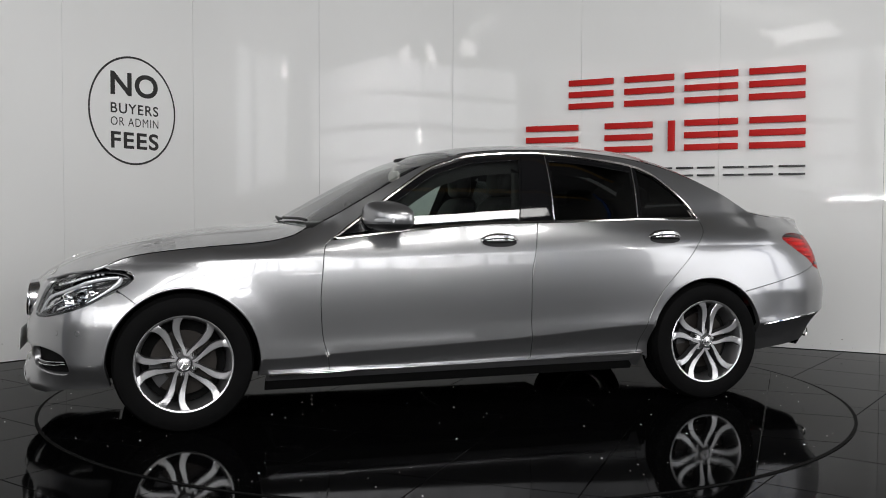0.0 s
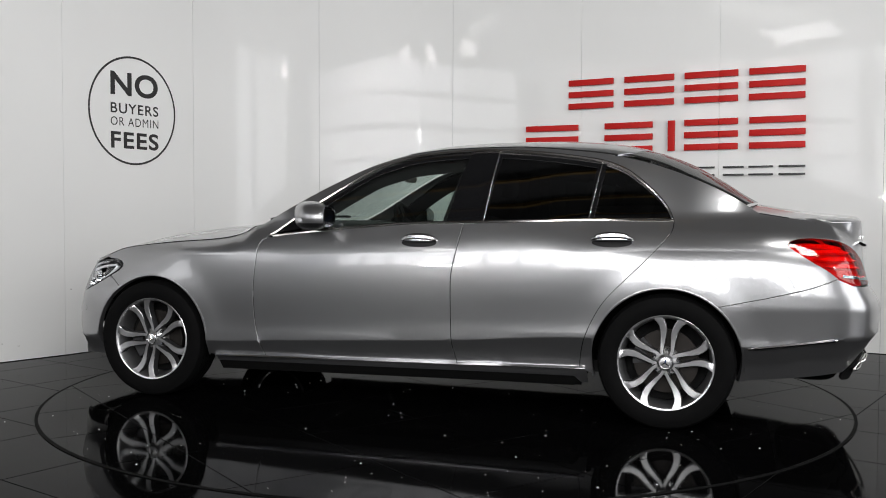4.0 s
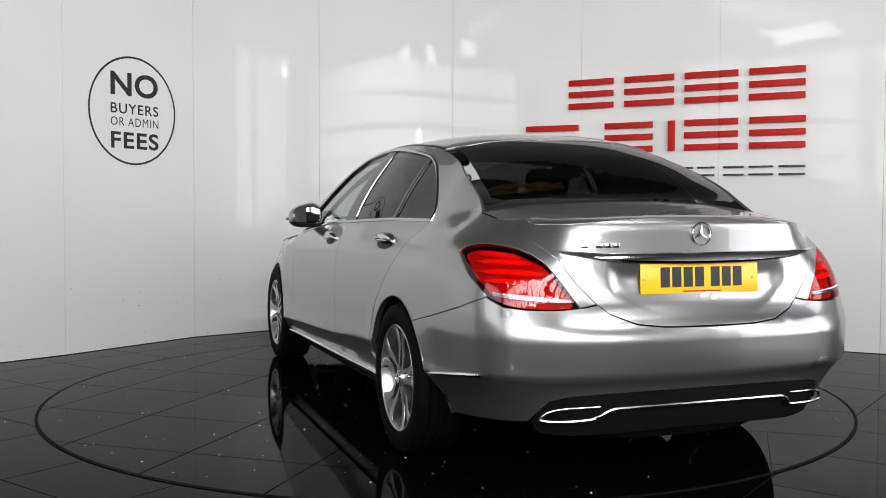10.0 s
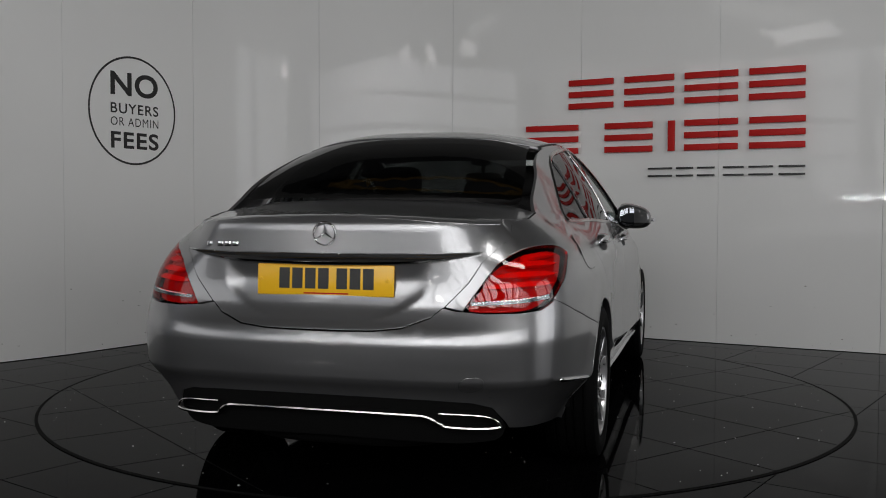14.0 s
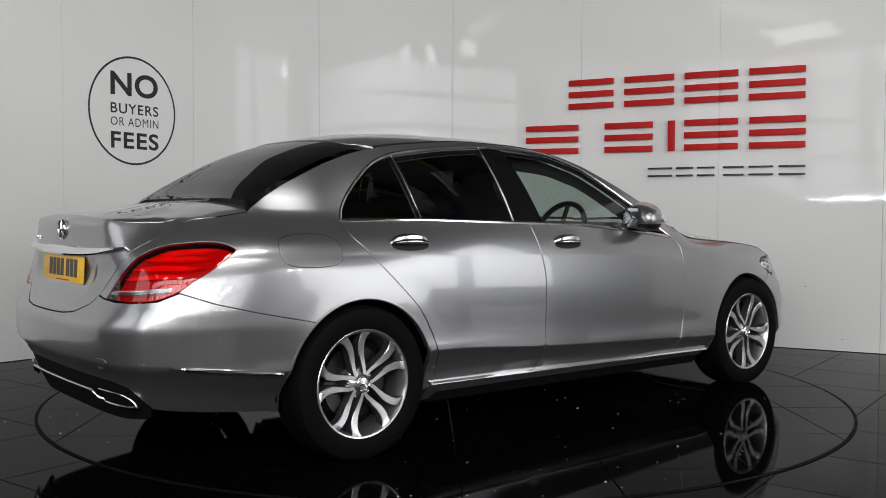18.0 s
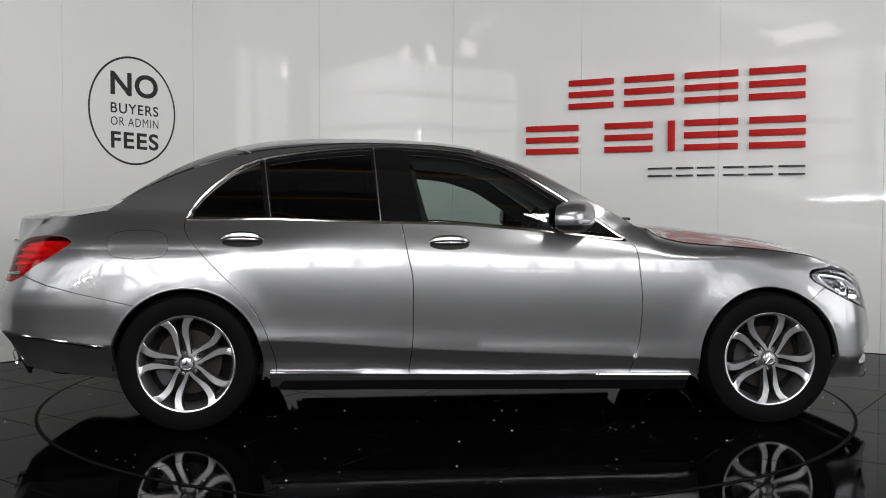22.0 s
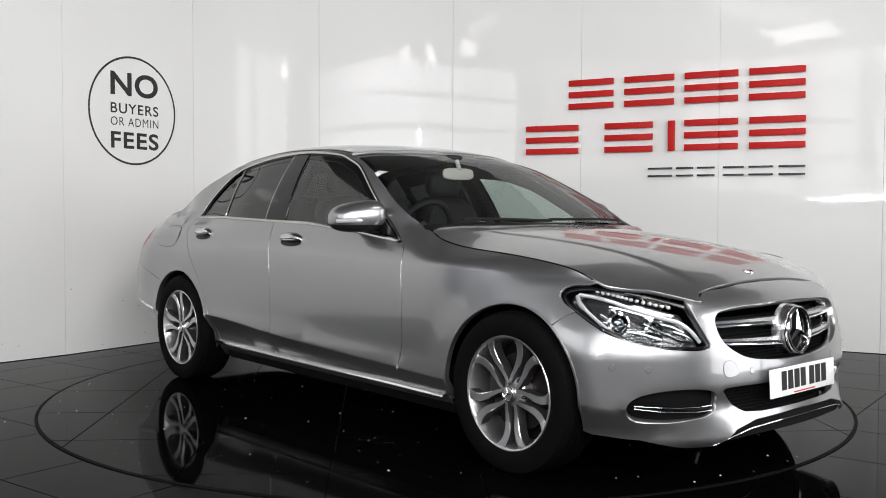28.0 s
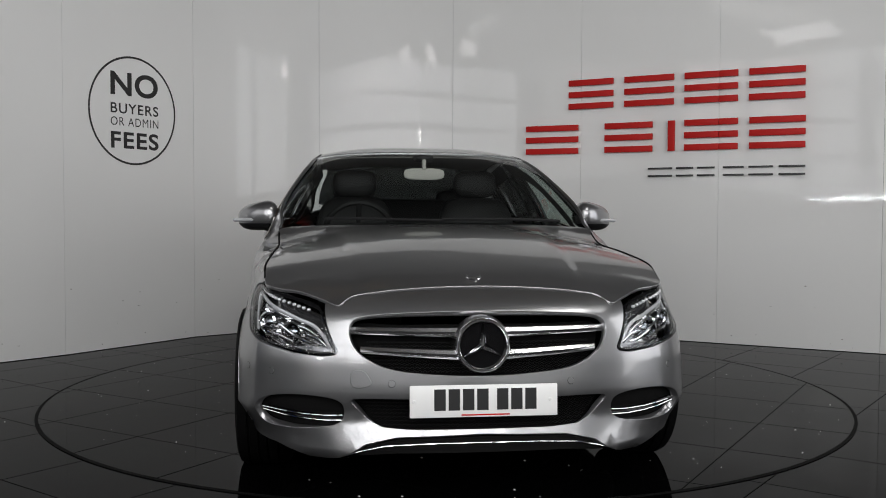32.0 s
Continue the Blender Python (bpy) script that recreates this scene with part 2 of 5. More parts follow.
def wall_panel(a, b, name, bend):
    bm = bmesh.new()
    d = (Vector(b) - Vector(a))
    w = d.length
    box(bm, .0006, w - .0006, 0, .04, .004, WALL_H, .0016)
    ob = part(name, bm, WALL, None)
    # the panels bend a little, so that the wall shades as one curve
    me = ob.data
    nor = [(0, 0, 0)] * len(me.loops)
    for p in me.polygons:
        if p.normal.y < -.99:
            for k in p.loop_indices:
                u = me.vertices[me.loops[k].vertex_index].co.x / w
                q = bend[0] + (bend[1] - bend[0]) * u
                nor[k] = (math.sin(q), -math.cos(q), 0)
    me.normals_split_custom_set(nor)
    ob.matrix_world = pose(a[0], a[1], 0, 0, 0, math.degrees(math.atan2(d.y, d.x)))
    return tagged(ob, "glossy white wall panel standing on the floor", "", "", "structure")


for k, (a, b) in enumerate(zip(WALL_LINE, WALL_LINE[1:])):
    head = [math.atan2(q[1] - p[1], q[0] - p[0]) for p, q in zip(WALL_LINE, WALL_LINE[1:])]
    before, after = head[max(0, k - 1)] - head[k], head[min(len(head) - 1, k + 1)] - head[k]
    if 1 < k < 13:
        wall_panel(a, b, "wall_panel", (before / 2, after / 2))

for k, (x0, x1, y0, y1) in enumerate(((-7.2, -7, -7.4, 4.5), (7, 7.2, -7.4, 4.5), (-7, 7, 4.3, 4.5))):
    bm = bmesh.new()
    # openings made for the two added side windows
    if k == 0:
        for a, b, z0, z1 in ((y0, -6.85, 0, 8.6), (-3.15, y1, 0, 8.6), (-6.85, -3.15, 0, 1.72), (-6.85, -3.15, 4.18, 8.6)):
            box(bm, x0, x1, a, b, z0, z1)
    elif k == 1:
        for a, b, z0, z1 in ((y0, -5.25, 0, 8.6), (-1.35, y1, 0, 8.6), (-5.25, -1.35, 0, .25), (-5.25, -1.35, 4.15, 8.6)):
            box(bm, x0, x1, a, b, z0, z1)
    else:
        box(bm, x0, x1, y0, y1, 0, 8.6)
    tagged(part(("wall_west", "wall_east", "wall_north")[k], bm, BACKWALL), "pale painted workshop wall", "", "", "structure")
# sky sheets behind the added side windows
for x in (-7.6, 7.6):
    bm = bmesh.new()
    box(bm, x - .01, x + .01, -8.1, 2, -.5, 9.5)
    tagged(part("backdrop", bm, DAYLIGHT), "pale sky backing added outside the unseen windows", "", "", "structure")
bm = bmesh.new()
for x0, x1, z0, z1 in ((-7.2, -6.3, 0, 8.6), (6.3, 7.2, 0, 8.6), (-6.3, 6.3, HEAD_Z + .04, 8.6), (-6.3, 6.3, 0, SILL_Z - .04)):
    box(bm, x0, x1, -7.6, -7.4, z0, z1)
tagged(part("wall_back", bm, BACKWALL, None, "", False), "pale painted workshop wall with a wide window", "", "", "structure")
window = new("window_1")
tagged(window, "wide shop window with dark mullions", "", "", "structure")
for x in (-6.32, -4.2, -2.1, 0, 2.1, 4.2, 6.32):
    bm = bmesh.new()
    box(bm, x - .05, x + .05, -7.39, -7.29, SILL_Z - .04, HEAD_Z + .04, .01)
    part("mullion", bm, BLACK, window)
for x, _ in BAYS:
    for k in (-1, 0, 1):
        bm = bmesh.new()
        box(bm, x + .5 * k - .045, x + .5 * k + .045, -7.28, -7.24, SILL_Z - .04, HEAD_Z + .04, .008)
        part("glazing_bar", bm, BLACK, window)
for k in (1, 2, 3):
    z = SILL_Z + (HEAD_Z - SILL_Z) * k / 4
    bm = bmesh.new()
    box(bm, -6.3, 6.3, -7.235, -7.195, z - .05, z + .05, .008)
    part("transom", bm, BLACK, window)
bm = bmesh.new()
box(bm, -10, 10, -8.22, -8.2, -.5, 9.5)
tagged(part("backdrop", bm, DAYLIGHT), "pale sky backing added outside the unseen windows", "", "", "structure")
bm = bmesh.new()
box(bm, -7.2, 7.2, -7.6, 4.5, 8.6, 8.7)
tagged(part("ceiling", bm, CEILING), "dark workshop ceiling", "", "", "structure")

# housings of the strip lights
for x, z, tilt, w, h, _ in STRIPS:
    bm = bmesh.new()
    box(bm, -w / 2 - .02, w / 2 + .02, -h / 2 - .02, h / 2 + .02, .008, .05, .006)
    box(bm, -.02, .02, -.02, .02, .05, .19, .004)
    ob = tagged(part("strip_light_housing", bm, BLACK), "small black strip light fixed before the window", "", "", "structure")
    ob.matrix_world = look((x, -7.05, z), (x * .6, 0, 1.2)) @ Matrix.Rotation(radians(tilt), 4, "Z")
for x, z, w, _ in TUBES:
    bm = bmesh.new()
    box(bm, x - w / 2 - .03, x + w / 2 + .03, -7.12, -7.06, z - .04, z + .04, .008)
    for e in (-1, 1):
        box(bm, x + e * w * .4 - .015, x + e * w * .4 + .015, -7.4, -7.12, z - .015, z + .015)
    tagged(part("tube_light_housing", bm, BLACK), "black tube light fixed to the workshop wall", "", "", "structure")
bm = bmesh.new()
box(bm, -1.54, 1.54, -.59, .59, .02, .16, .02)
for ex in (-1.2, 1.2):
    for ey in (-.45, .45):
        box(bm, ex - .01, ex + .01, ey - .01, ey + .01, .16, 2.1)
bmesh.ops.transform(bm, matrix=pose(*ROOF_BOX, 0, 0, 30), verts=bm.verts)
tagged(part("ceiling_light_housing", bm, BLACK), "large light box hung under the roof", "", "", "structure")
for x, y, z in SIDE_BOXES:
    bm = bmesh.new()
    box(bm, x + .02, x + .06, y - .08, y + .08, z - .24, z + .24, .01)
    box(bm, x + .06, 6.99, y - .02, y + .02, z + .20, z + .23)
    tagged(part("side_light_housing", bm, BLACK), "narrow light box fixed high on the workshop wall", "", "", "structure")
# steelwork under the roof
for y in (-5.8, -3.2, -.6, 2.0):
    bm = bmesh.new()
    for z0, z1, d in ((7.95, 7.99, .09), (7.99, 8.35, .015), (8.35, 8.39, .09)):
        box(bm, -6.98, 6.98, y - d, y + d, z0, z1)
    tagged(part("roof_beam", bm, YELLOW, None, "", False), "yellow painted steel roof beam", "", "", "structure")
for x in (-6.7, 6.7):
    for y in (-7.2, -2.4):
        bm = bmesh.new()
        box(bm, x - .09, x + .09, y - .09, y + .09, 0, 7.95, .01)
        tagged(part("steel_post", bm, BLUE), "blue painted steel post standing on the floor", "", "", "structure")

bm = bmesh.new()
box(bm, -14, 14, -14, 14, -.08, -.005)
floor = tagged(part("floor", bm, JOINT, None, "", False), "polished black stone tile floor", "", "", "structure")
bm = bmesh.new()
lathe(bm, [(0.001, -.001), (TABLE_R - .013, -.001), (TABLE_R - .012, -.004)], 160)
turntable = tagged(part("turntable", bm, JOINT), "round black tiled turntable set flush in the floor", "turntable")

# ---- the shape of the car's body: x forward, y to the car's left, z up, from the ground under the middle of the wheelbase
def lerp_table(table, v):
    """Smooth value at v from rows (position, value) in rising order of position."""
    n = len(table)
    if v <= table[0][0]:
        return table[0][1]
    if v >= table[-1][0]:
        return table[-1][1]
    i = 0
    while table[i + 1][0] < v:
        i += 1
    (x0, y0), (x1, y1) = table[i], table[i + 1]
    d = (y1 - y0) / (x1 - x0)
    def slope(j):
        if j <= 0 or j >= n - 1:
            k = 0 if j <= 0 else n - 2
            return (table[k + 1][1] - table[k][1]) / (table[k + 1][0] - table[k][0])
        a = (table[j][1] - table[j - 1][1]) / (table[j][0] - table[j - 1][0])
        b = (table[j + 1][1] - table[j][1]) / (table[j + 1][0] - table[j][0])
        return 0.0 if a * b <= 0 else 2 * a * b / (a + b)
    m0, m1 = slope(i), slope(i + 1)
    h = x1 - x0
    t = (v - x0) / h
    return (y0 * (1 + 2 * t) * (1 - t) ** 2 + m0 * h * t * (1 - t) ** 2
            + y1 * t * t * (3 - 2 * t) + m1 * h * t * t * (t - 1))


def ease(a, b, v):
    t = min(1.0, max(0.0, (v - a) / (b - a)))
    return t * t * (3 - 2 * t)


# the outline of the body from above, nose to tail, left half
PLAN = [(2.195, 0), (2.188, .15), (2.17, .3), (2.137, .45), (2.085, .60), (2.008, .735), (1.90, .838), (1.72, .889), (1.45, .904), (0.9, .905),
        (0.4, .906), (-0.1, .907), (-0.6, .907), (-1.1, .907), (-1.45, .907), (-1.75, .90), (-2.0, .880), (-2.18, .840), (-2.315, .755),
        (-2.395, .61), (-2.43, .42), (-2.445, .2), (-2.449, 0)]
PLAN_FINE = []
for i in range(len(PLAN) - 1):
    p0, p1, p2, p3 = (Vector(PLAN[min(max(k, 0), len(PLAN) - 1)]) for k in (i - 1, i, i + 1, i + 2))
    if i == 0:
        p0 = Vector((PLAN[1][0], -PLAN[1][1]))
    if i == len(PLAN) - 2:
        p3 = Vector((PLAN[-2][0], -PLAN[-2][1]))
    for k in range(12):
        t = k / 12
        PLAN_FINE.append(0.5 * (2 * p1 + (p2 - p0) * t + (2 * p0 - 5 * p1 + 4 * p2 - p3) * t * t + (3 * p1 - p0 - 3 * p2 + p3) * t ** 3))
PLAN_FINE.append(Vector(PLAN[-1]))
PLAN_S = [0.0]
for a, b in zip(PLAN_FINE, PLAN_FINE[1:]):
    PLAN_S.append(PLAN_S[-1] + (b - a).length)
S_END = PLAN_S[-1]
PLAN_XT = sorted((p.x, s) for p, s in zip(PLAN_FINE, PLAN_S))


def plan_at(s):
    """Place and outward normal of the plan outline, s metres from the nose's middle; s below 0 or past the tail is the other half."""
    flip = 1
    if s < 0:
        s, flip = -s, -1
    if s > S_END:
        s, flip = 2 * S_END - s, -flip
    lo, hi = 0, len(PLAN_S) - 1
    while hi - lo > 1:
        mid = (lo + hi) // 2
        if PLAN_S[mid] <= s:
            lo = mid
        else:
            hi = mid
    t = (s - PLAN_S[lo]) / (PLAN_S[hi] - PLAN_S[lo])
    p = PLAN_FINE[lo].lerp(PLAN_FINE[hi], t)
    def tangent(k):
        if k == 0 or k == len(PLAN_FINE) - 1:
            return Vector((0, 1)) if k == 0 else Vector((0, -1))
        return (PLAN_FINE[k + 1] - PLAN_FINE[k - 1]).normalized()
    d = tangent(lo).lerp(tangent(hi), t).normalized()
    return p.x, p.y * flip, d.y, -d.x * flip


def s_of_x(x):
    """Distance along the outline at which it passes x."""
    lo, hi = 0, len(PLAN_XT) - 1
    x = min(max(x, PLAN_XT[0][0]), PLAN_XT[-1][0])
    while hi - lo > 1:
        mid = (lo + hi) // 2
        if PLAN_XT[mid][0] <= x:
            lo = mid
        else:
            hi = mid
    a, b = PLAN_XT[lo], PLAN_XT[hi]
    return a[1] + (b[1] - a[1]) * (x - a[0]) / max(1e-9, b[0] - a[0])


def s_of_y(y, tail=False):
    """Distance along the outline at which the nose (or the tail) passes y."""
    rng = range(len(PLAN_FINE) - 1)
    if tail:
        rng = reversed(rng)
    for k in rng:
        a, b = PLAN_FINE[k], PLAN_FINE[k + 1]
        lo, hi = min(a.y, b.y), max(a.y, b.y)
        if lo <= abs(y) <= hi and hi > lo:
            s = PLAN_S[k] + (PLAN_S[k + 1] - PLAN_S[k]) * (abs(y) - a.y) / (b.y - a.y)
            if tail:
                return s if y >= 0 else 2 * S_END - s
            return s if y >= 0 else -s
    return 0.0


# how far the skin lies outside (+) or inside (-) the plan outline, by height
NOSE_OFF = [(.12, -.10), (.160, -.025), (.180, .016), (.205, .023), (.25, .008), (.33, -.017), (.37, -.008), (.405, -.001), (.46, -.006), (.52, -.013), (.58, -.026), (.64, -.043), (.69, -.066), (.73, -.112), (.75, -.145), (.765, -.176), (.775, -.20)]
TAIL_OFF = [(.16, -.17), (.22, -.13), (.28, -.10), (.34, -.075), (.40, -.058), (.445, -.026), (.462, -.008), (.49, -.004), (.53, -.0005), (.58, .0005), (.63, -.014), (.67, -.042), (.72, -.067), (.80, -.082), (.88, -.0865), (.95, -.089), (.985, -.090), (1.003, -.094), (1.018, -.103), (1.04, -.122)]
BELT = [(-2.5, 1.03), (-1.9, 1.03), (-1.43, 1.012), (-.4, .982), (.67, .935), (.9, .925), (2.3, .88)]
SEAM = [(.4, 1.0), (.81, .965), (.885, .925), (1.04, .892), (1.345, .868), (1.66, .83), (1.83, .772), (1.95, .735), (2.04, .70), (2.2, .62)]
RAIL = [(-2.05, 1.02), (-1.9, 1.045), (-1.8, 1.085), (-1.7, 1.14), (-1.6, 1.187), (-1.4, 1.268), (-1.2, 1.325), (-.95, 1.36), (-.6, 1.385), (-.3, 1.38), (-.05, 1.355), (.15, 1.30), (.35, 1.205), (.55, 1.095), (.75, .985), (.9, .91)]
SPINE = [(-2.05, 1.066), (-1.95, 1.080), (-1.86, 1.104), (-1.7, 1.205), (-1.5, 1.318), (-1.3, 1.388), (-1.05, 1.432), (-.8, 1.444), (-.5, 1.442), (-.2, 1.425), (0, 1.395), (.2, 1.335), (.4, 1.24), (.6, 1.13), (.75, 1.045), (.9, .96), (1.0, .91)]
HOOD = [(.5, 1.0), (.8, .985), (1.1, .965), (1.44, .925), (1.7, .875), (1.9, .82), (2.0, .776), (2.08, .735), (2.15, .69)]
DECK = [(-2.5, .99), (-2.42, 1.02), (-2.36, 1.03), (-2.28, 1.037), (-2.15, 1.05), (-2.0, 1.07), (-1.85, 1.095), (-1.6, 1.12)]
TAIL_CORNER = [(.66, 0), (.76, .015), (.86, .035), (.94, .07), (1.0, .09)]
NOSE_CORNER = [(.50, 0), (.58, .010), (.66, .032), (.74, .055), (.80, .07)]
WING_IN = [(.8, .20), (.885, .175), (1.04, .15), (1.345, .097), (1.5, .067), (1.6, .047), (1.7, .03), (1.8, .02), (1.95, .02)]


LOW_CREASE = [(-2.3, .462), (-2.1, .443), (-1.8, .412), (-1.45, .43), (-1.05, .43), (-.3, .386), (.63, .347), (1.0, .33), (2.2, .33)]
HIGH_CREASE = [(-1.4, .862), (-1.0, .848), (-.3, .835), (.3, .818), (.75, .802), (1.4, .79)]
CABIN_TAPER = [(-2.3, 0), (-2.05, .012), (-1.9, .04), (-1.75, .066), (-1.45, .058), (-1.1, .038), (-.8, .014), (-.5, 0)]


def side_off(x, z):
    zb = lerp_table(BELT, x)
    zc = lerp_table(LOW_CREASE, x)
    zh = lerp_table(HIGH_CREASE, x)
    sharp = ease(-1.42, -.95, x) * ease(1.45, 1.05, x)
    # below the lower crease the skin tucks under; between the creases it leans in gently
    if z < zc:
        tuck = .060 + .025 * ease(-1.6, -1.8, x)
        off = -.003 - tuck * ((zc - z) / .1) if z > zc - .1 else -.003 - tuck - (.18 + .38 * ease(-1.65, -1.85, x)) * (zc - .1 - z)
    else:
        t = min(1.0, (z - zc) / (zh - zc))
        plain = -.007 - .010 * t - (.018 - .007 * sharp) * t ** 3 + .004 * math.exp(-((z - zc) / .06) ** 1.5)
        # the doors are fullest under the shoulder, draw in below it and flare out again to the crease
        doors = -.006 - .036 * (t - .66) ** 2 - .006 * t ** 5 + .0127 * math.exp(-((z - zc) / .055) ** 1.5)
        off = plain + (doors - plain) * ease(-1.45, -1.0, x) * ease(1.25, .85, x)
    # the shoulder
    front = ease(.50, 1.12, x)
    if z > zh - .09:
        full = .0476 + .007 * sharp
        t = max(0.0, (z - zh) / (zb - zh))
        if z < zb:
            door = -full * (sharp * (.5 * t + .5 * t ** 1.6) + (1 - sharp) * t ** 1.9)
        else:
            door = -full - .36 * (z - zb) - .62 * (z - zb) ** 2
        zs = lerp_table(SEAM, x)
        zf = min(zh, zs - .085)
        t = min(1.1, max(0.0, (z - zf) / (zs - zf)))
        fend = -(lerp_table(WING_IN, x) - .02) * t ** 2.3
        off += door * (1 - front) + fend * front
    off -= .045 * ease(-.7, -1.5, x) * ease(.78, 1.0, z) + .06 * ease(-1.5, -2.0, x) * ease(.92, 1.06, z)
    off -= lerp_table(CABIN_TAPER, x) * ease(.90, 1.06, z)
    # the sills roll under between the wheels
    off -= .6 * max(0.0, .243 - z) * ease(1.16, 1.04, abs(x))
    # the rear bumper's flank draws in towards its foot
    off -= .11 * max(0.0, min(.60 - z, .16)) * ease(-1.62, -1.85, x)
    # swelling round the wheel arches
    for xc in (1.42, -1.42):
        d = math.hypot(x - xc, z - .318)
        if d < .50:
            off += .0045 * ease(.50, .385, d) * ease(.25, .45, z)
    return off


def skin(s, z):
    """A point of the body's side, nose or tail, s metres round from the nose and z high."""
    a = abs(s)
    if a > S_END:
        a = 2 * S_END - a
    x, y, nx, ny = plan_at(s)
    wn = ease(.95, .35, a)
    wt = ease(S_END - 1.02, S_END - .36, a)
    off = 0.0
    if wn > 0:
        off += wn * lerp_table(NOSE_OFF, z)
    if wt > 0:
        off += wt * lerp_table(TAIL_OFF, z)
    if wn + wt < 1:
        off += (1 - wn - wt) * side_off(x, z)
    # the corners draw in towards the top
    off -= ease(S_END - 1.3, S_END - .85, a) * ease(S_END - .42, S_END - .72, a) * lerp_table(TAIL_CORNER, z)
    off -= ease(.48, .78, a) * ease(1.85, .95, a) * lerp_table(NOSE_CORNER, z)
    return Vector((x + nx * off, y + ny * off, z))


def rail_half(x):
    z = lerp_table(RAIL, x)
    return skin(s_of_x(x), z).y


def top(x, y):
    """Roof, windscreen and rear window."""
    zr, zc, h = lerp_table(RAIL, x), lerp_table(SPINE, x), rail_half(x)
    t = min(1.15, abs(y) / h)
    return Vector((x, y, zr + (zc - zr) * (1 - t ** 3.0)))


HOOD_EDGE = [(x, skin(s_of_x(x), lerp_table(SEAM, x) - .002).y) for x in (.8, .85, .9, 1.0, 1.1, 1.2, 1.3, 1.4, 1.5, 1.6, 1.7, 1.78, 1.84)] + [(2.3, .77)]


def hood(x, y):
    zs, zc = lerp_table(SEAM, x), lerp_table(HOOD, x)
    ridge = .47 - .10 * (x - .85) / 1.15   # the raised middle of the bonnet
    dome = .006 * ease(.0, .055, abs(y) - ridge) * ease(.85, 1.0, x) * ease(2.02, 1.85, x)
    drop = dome + .021 * ease(1.84, 2.03, x) * (abs(y) / .5) ** 2
    return Vector((x, y, zs + (zc - zs) * (1 - (min(1.1, abs(y) / lerp_table(HOOD_EDGE, x))) ** 2.4) - drop))


LID_EDGE = sorted((round(p.y, 4), p.x) for p in (skin(S_END - .70 * k / 14, 1.0) for k in range(15)))


def deck(x, y):
    a = abs(y)
    roll = max(0.0, 1 - (x - lerp_table(LID_EDGE, a)) / .06) if a < .60 else 0.0
    return Vector((x, y, lerp_table(DECK, x) - .030 * (a / .65) ** 2 - .020 * (min(a, .74) / .65) ** 5 - .011 * min(1.0, roll) ** 2))


def lid_line(s):
    """Where the boot lid's top meets the side or the tail of the body, s metres round from the nose."""
    z = 1.07
    while z > .9:
        p = skin(s, z)
        if deck(p.x, p.y).z >= z:
            break
        z -= .001
    return p


def deck_edge(x):
    p = lid_line(s_of_x(x))
    return p.y, p.z, p.x


def tail_edge(y):
    p = lid_line(s_of_y(y, True))
    return p.x, p.z, p.y

# ---- the car ----
car = new("car")
tagged(car, "silver-grey four-door saloon car standing on the turntable", "car")


def sn(y):
    return s_of_y(y)


def st(y):
    return s_of_y(y, True)


def side(points):
    return [(s_of_x(x), z) for x, z in points]


def mirrored(points):
    """A symmetrical outline across the nose from its left half, which runs from the middle's top to the middle's bottom."""
    return points + [(-s, z) for s, z in reversed(points) if abs(s) > 1e-6]


def mirrored_tail(points):
    return points + [(2 * S_END - s, z) for s, z in reversed(points) if abs(s - S_END) > 1e-6]


def arc(cx, cz, r, a0, a1, n=22):
    return [(cx + r * math.cos(radians(a0 + (a1 - a0) * k / n)), cz + r * math.sin(radians(a0 + (a1 - a0) * k / n))) for k in range(n + 1)]


WB, HUB_Z, ARCH_R, ARCH_Z = 1.42, .322, .360, .320
FRONT_CUT = [(.705, .908), (.735, .885), (.75, .85), (.76, .754), (.771, .618), (.762, .439), (.739, .342), (.719, .25)]
MID_CUT = [(-.402, .992), (-.37, .83), (-.349, .72), (-.347, .55), (-.35, .403), (-.368, .258)]
REAR_CUT = [(-1.448, 1.003), (-1.44, .955), (-1.40, .90), (-1.297, .789), (-1.142, .632), (-1.075, .53), (-1.035, .44), (-1.008, .341), (-1.0, .268)]
BELT_LINE = [(.70, .903), (.341, .944), (-.083, .978), (-.46, .986), (-1.019, 1.002), (-1.446, 1.001)]
TRIM_TOP = [(.70, .915), (.526, 1.041), (.39, 1.131), (.172, 1.27), (.04, 1.32), (-.084, 1.354), (-.29, 1.374), (-.478, 1.380), (-.704, 1.367), (-.908, 1.344), (-1.073, 1.317), (-1.16, 1.288), (-1.235, 1.247), (-1.343, 1.158), (-1.415, 1.077), (-1.45, 1.005)]
GAP = .0035


def shift(points, dx=0.0, dz=0.0):
    return [(x + dx, z + dz) for x, z in points]


def smooth_line(points, n=4):
    """A finer, rounder line through the same points."""
    out = []
    for i in range(len(points) - 1):
        p0, p1, p2, p3 = (Vector(points[min(max(k, 0), len(points) - 1)]) for k in (i - 1, i, i + 1, i + 2))
        for k in range(n):
            t = k / n
            q = 0.5 * (2 * p1 + (p2 - p0) * t + (2 * p0 - 5 * p1 + 4 * p2 - p3) * t * t + (3 * p1 - p0 - 3 * p2 + p3) * t ** 3)
            out.append((q.x, q.y))
    out.append(tuple(points[-1]))
    return out


front_cut, mid_cut, rear_cut = smooth_line(FRONT_CUT), smooth_line(MID_CUT), smooth_line(REAR_CUT)
trim_top = smooth_line(TRIM_TOP)
rail_line = [(.79 - .04 * k, lerp_table(RAIL, .79 - .04 * k)) for k in range(65)]

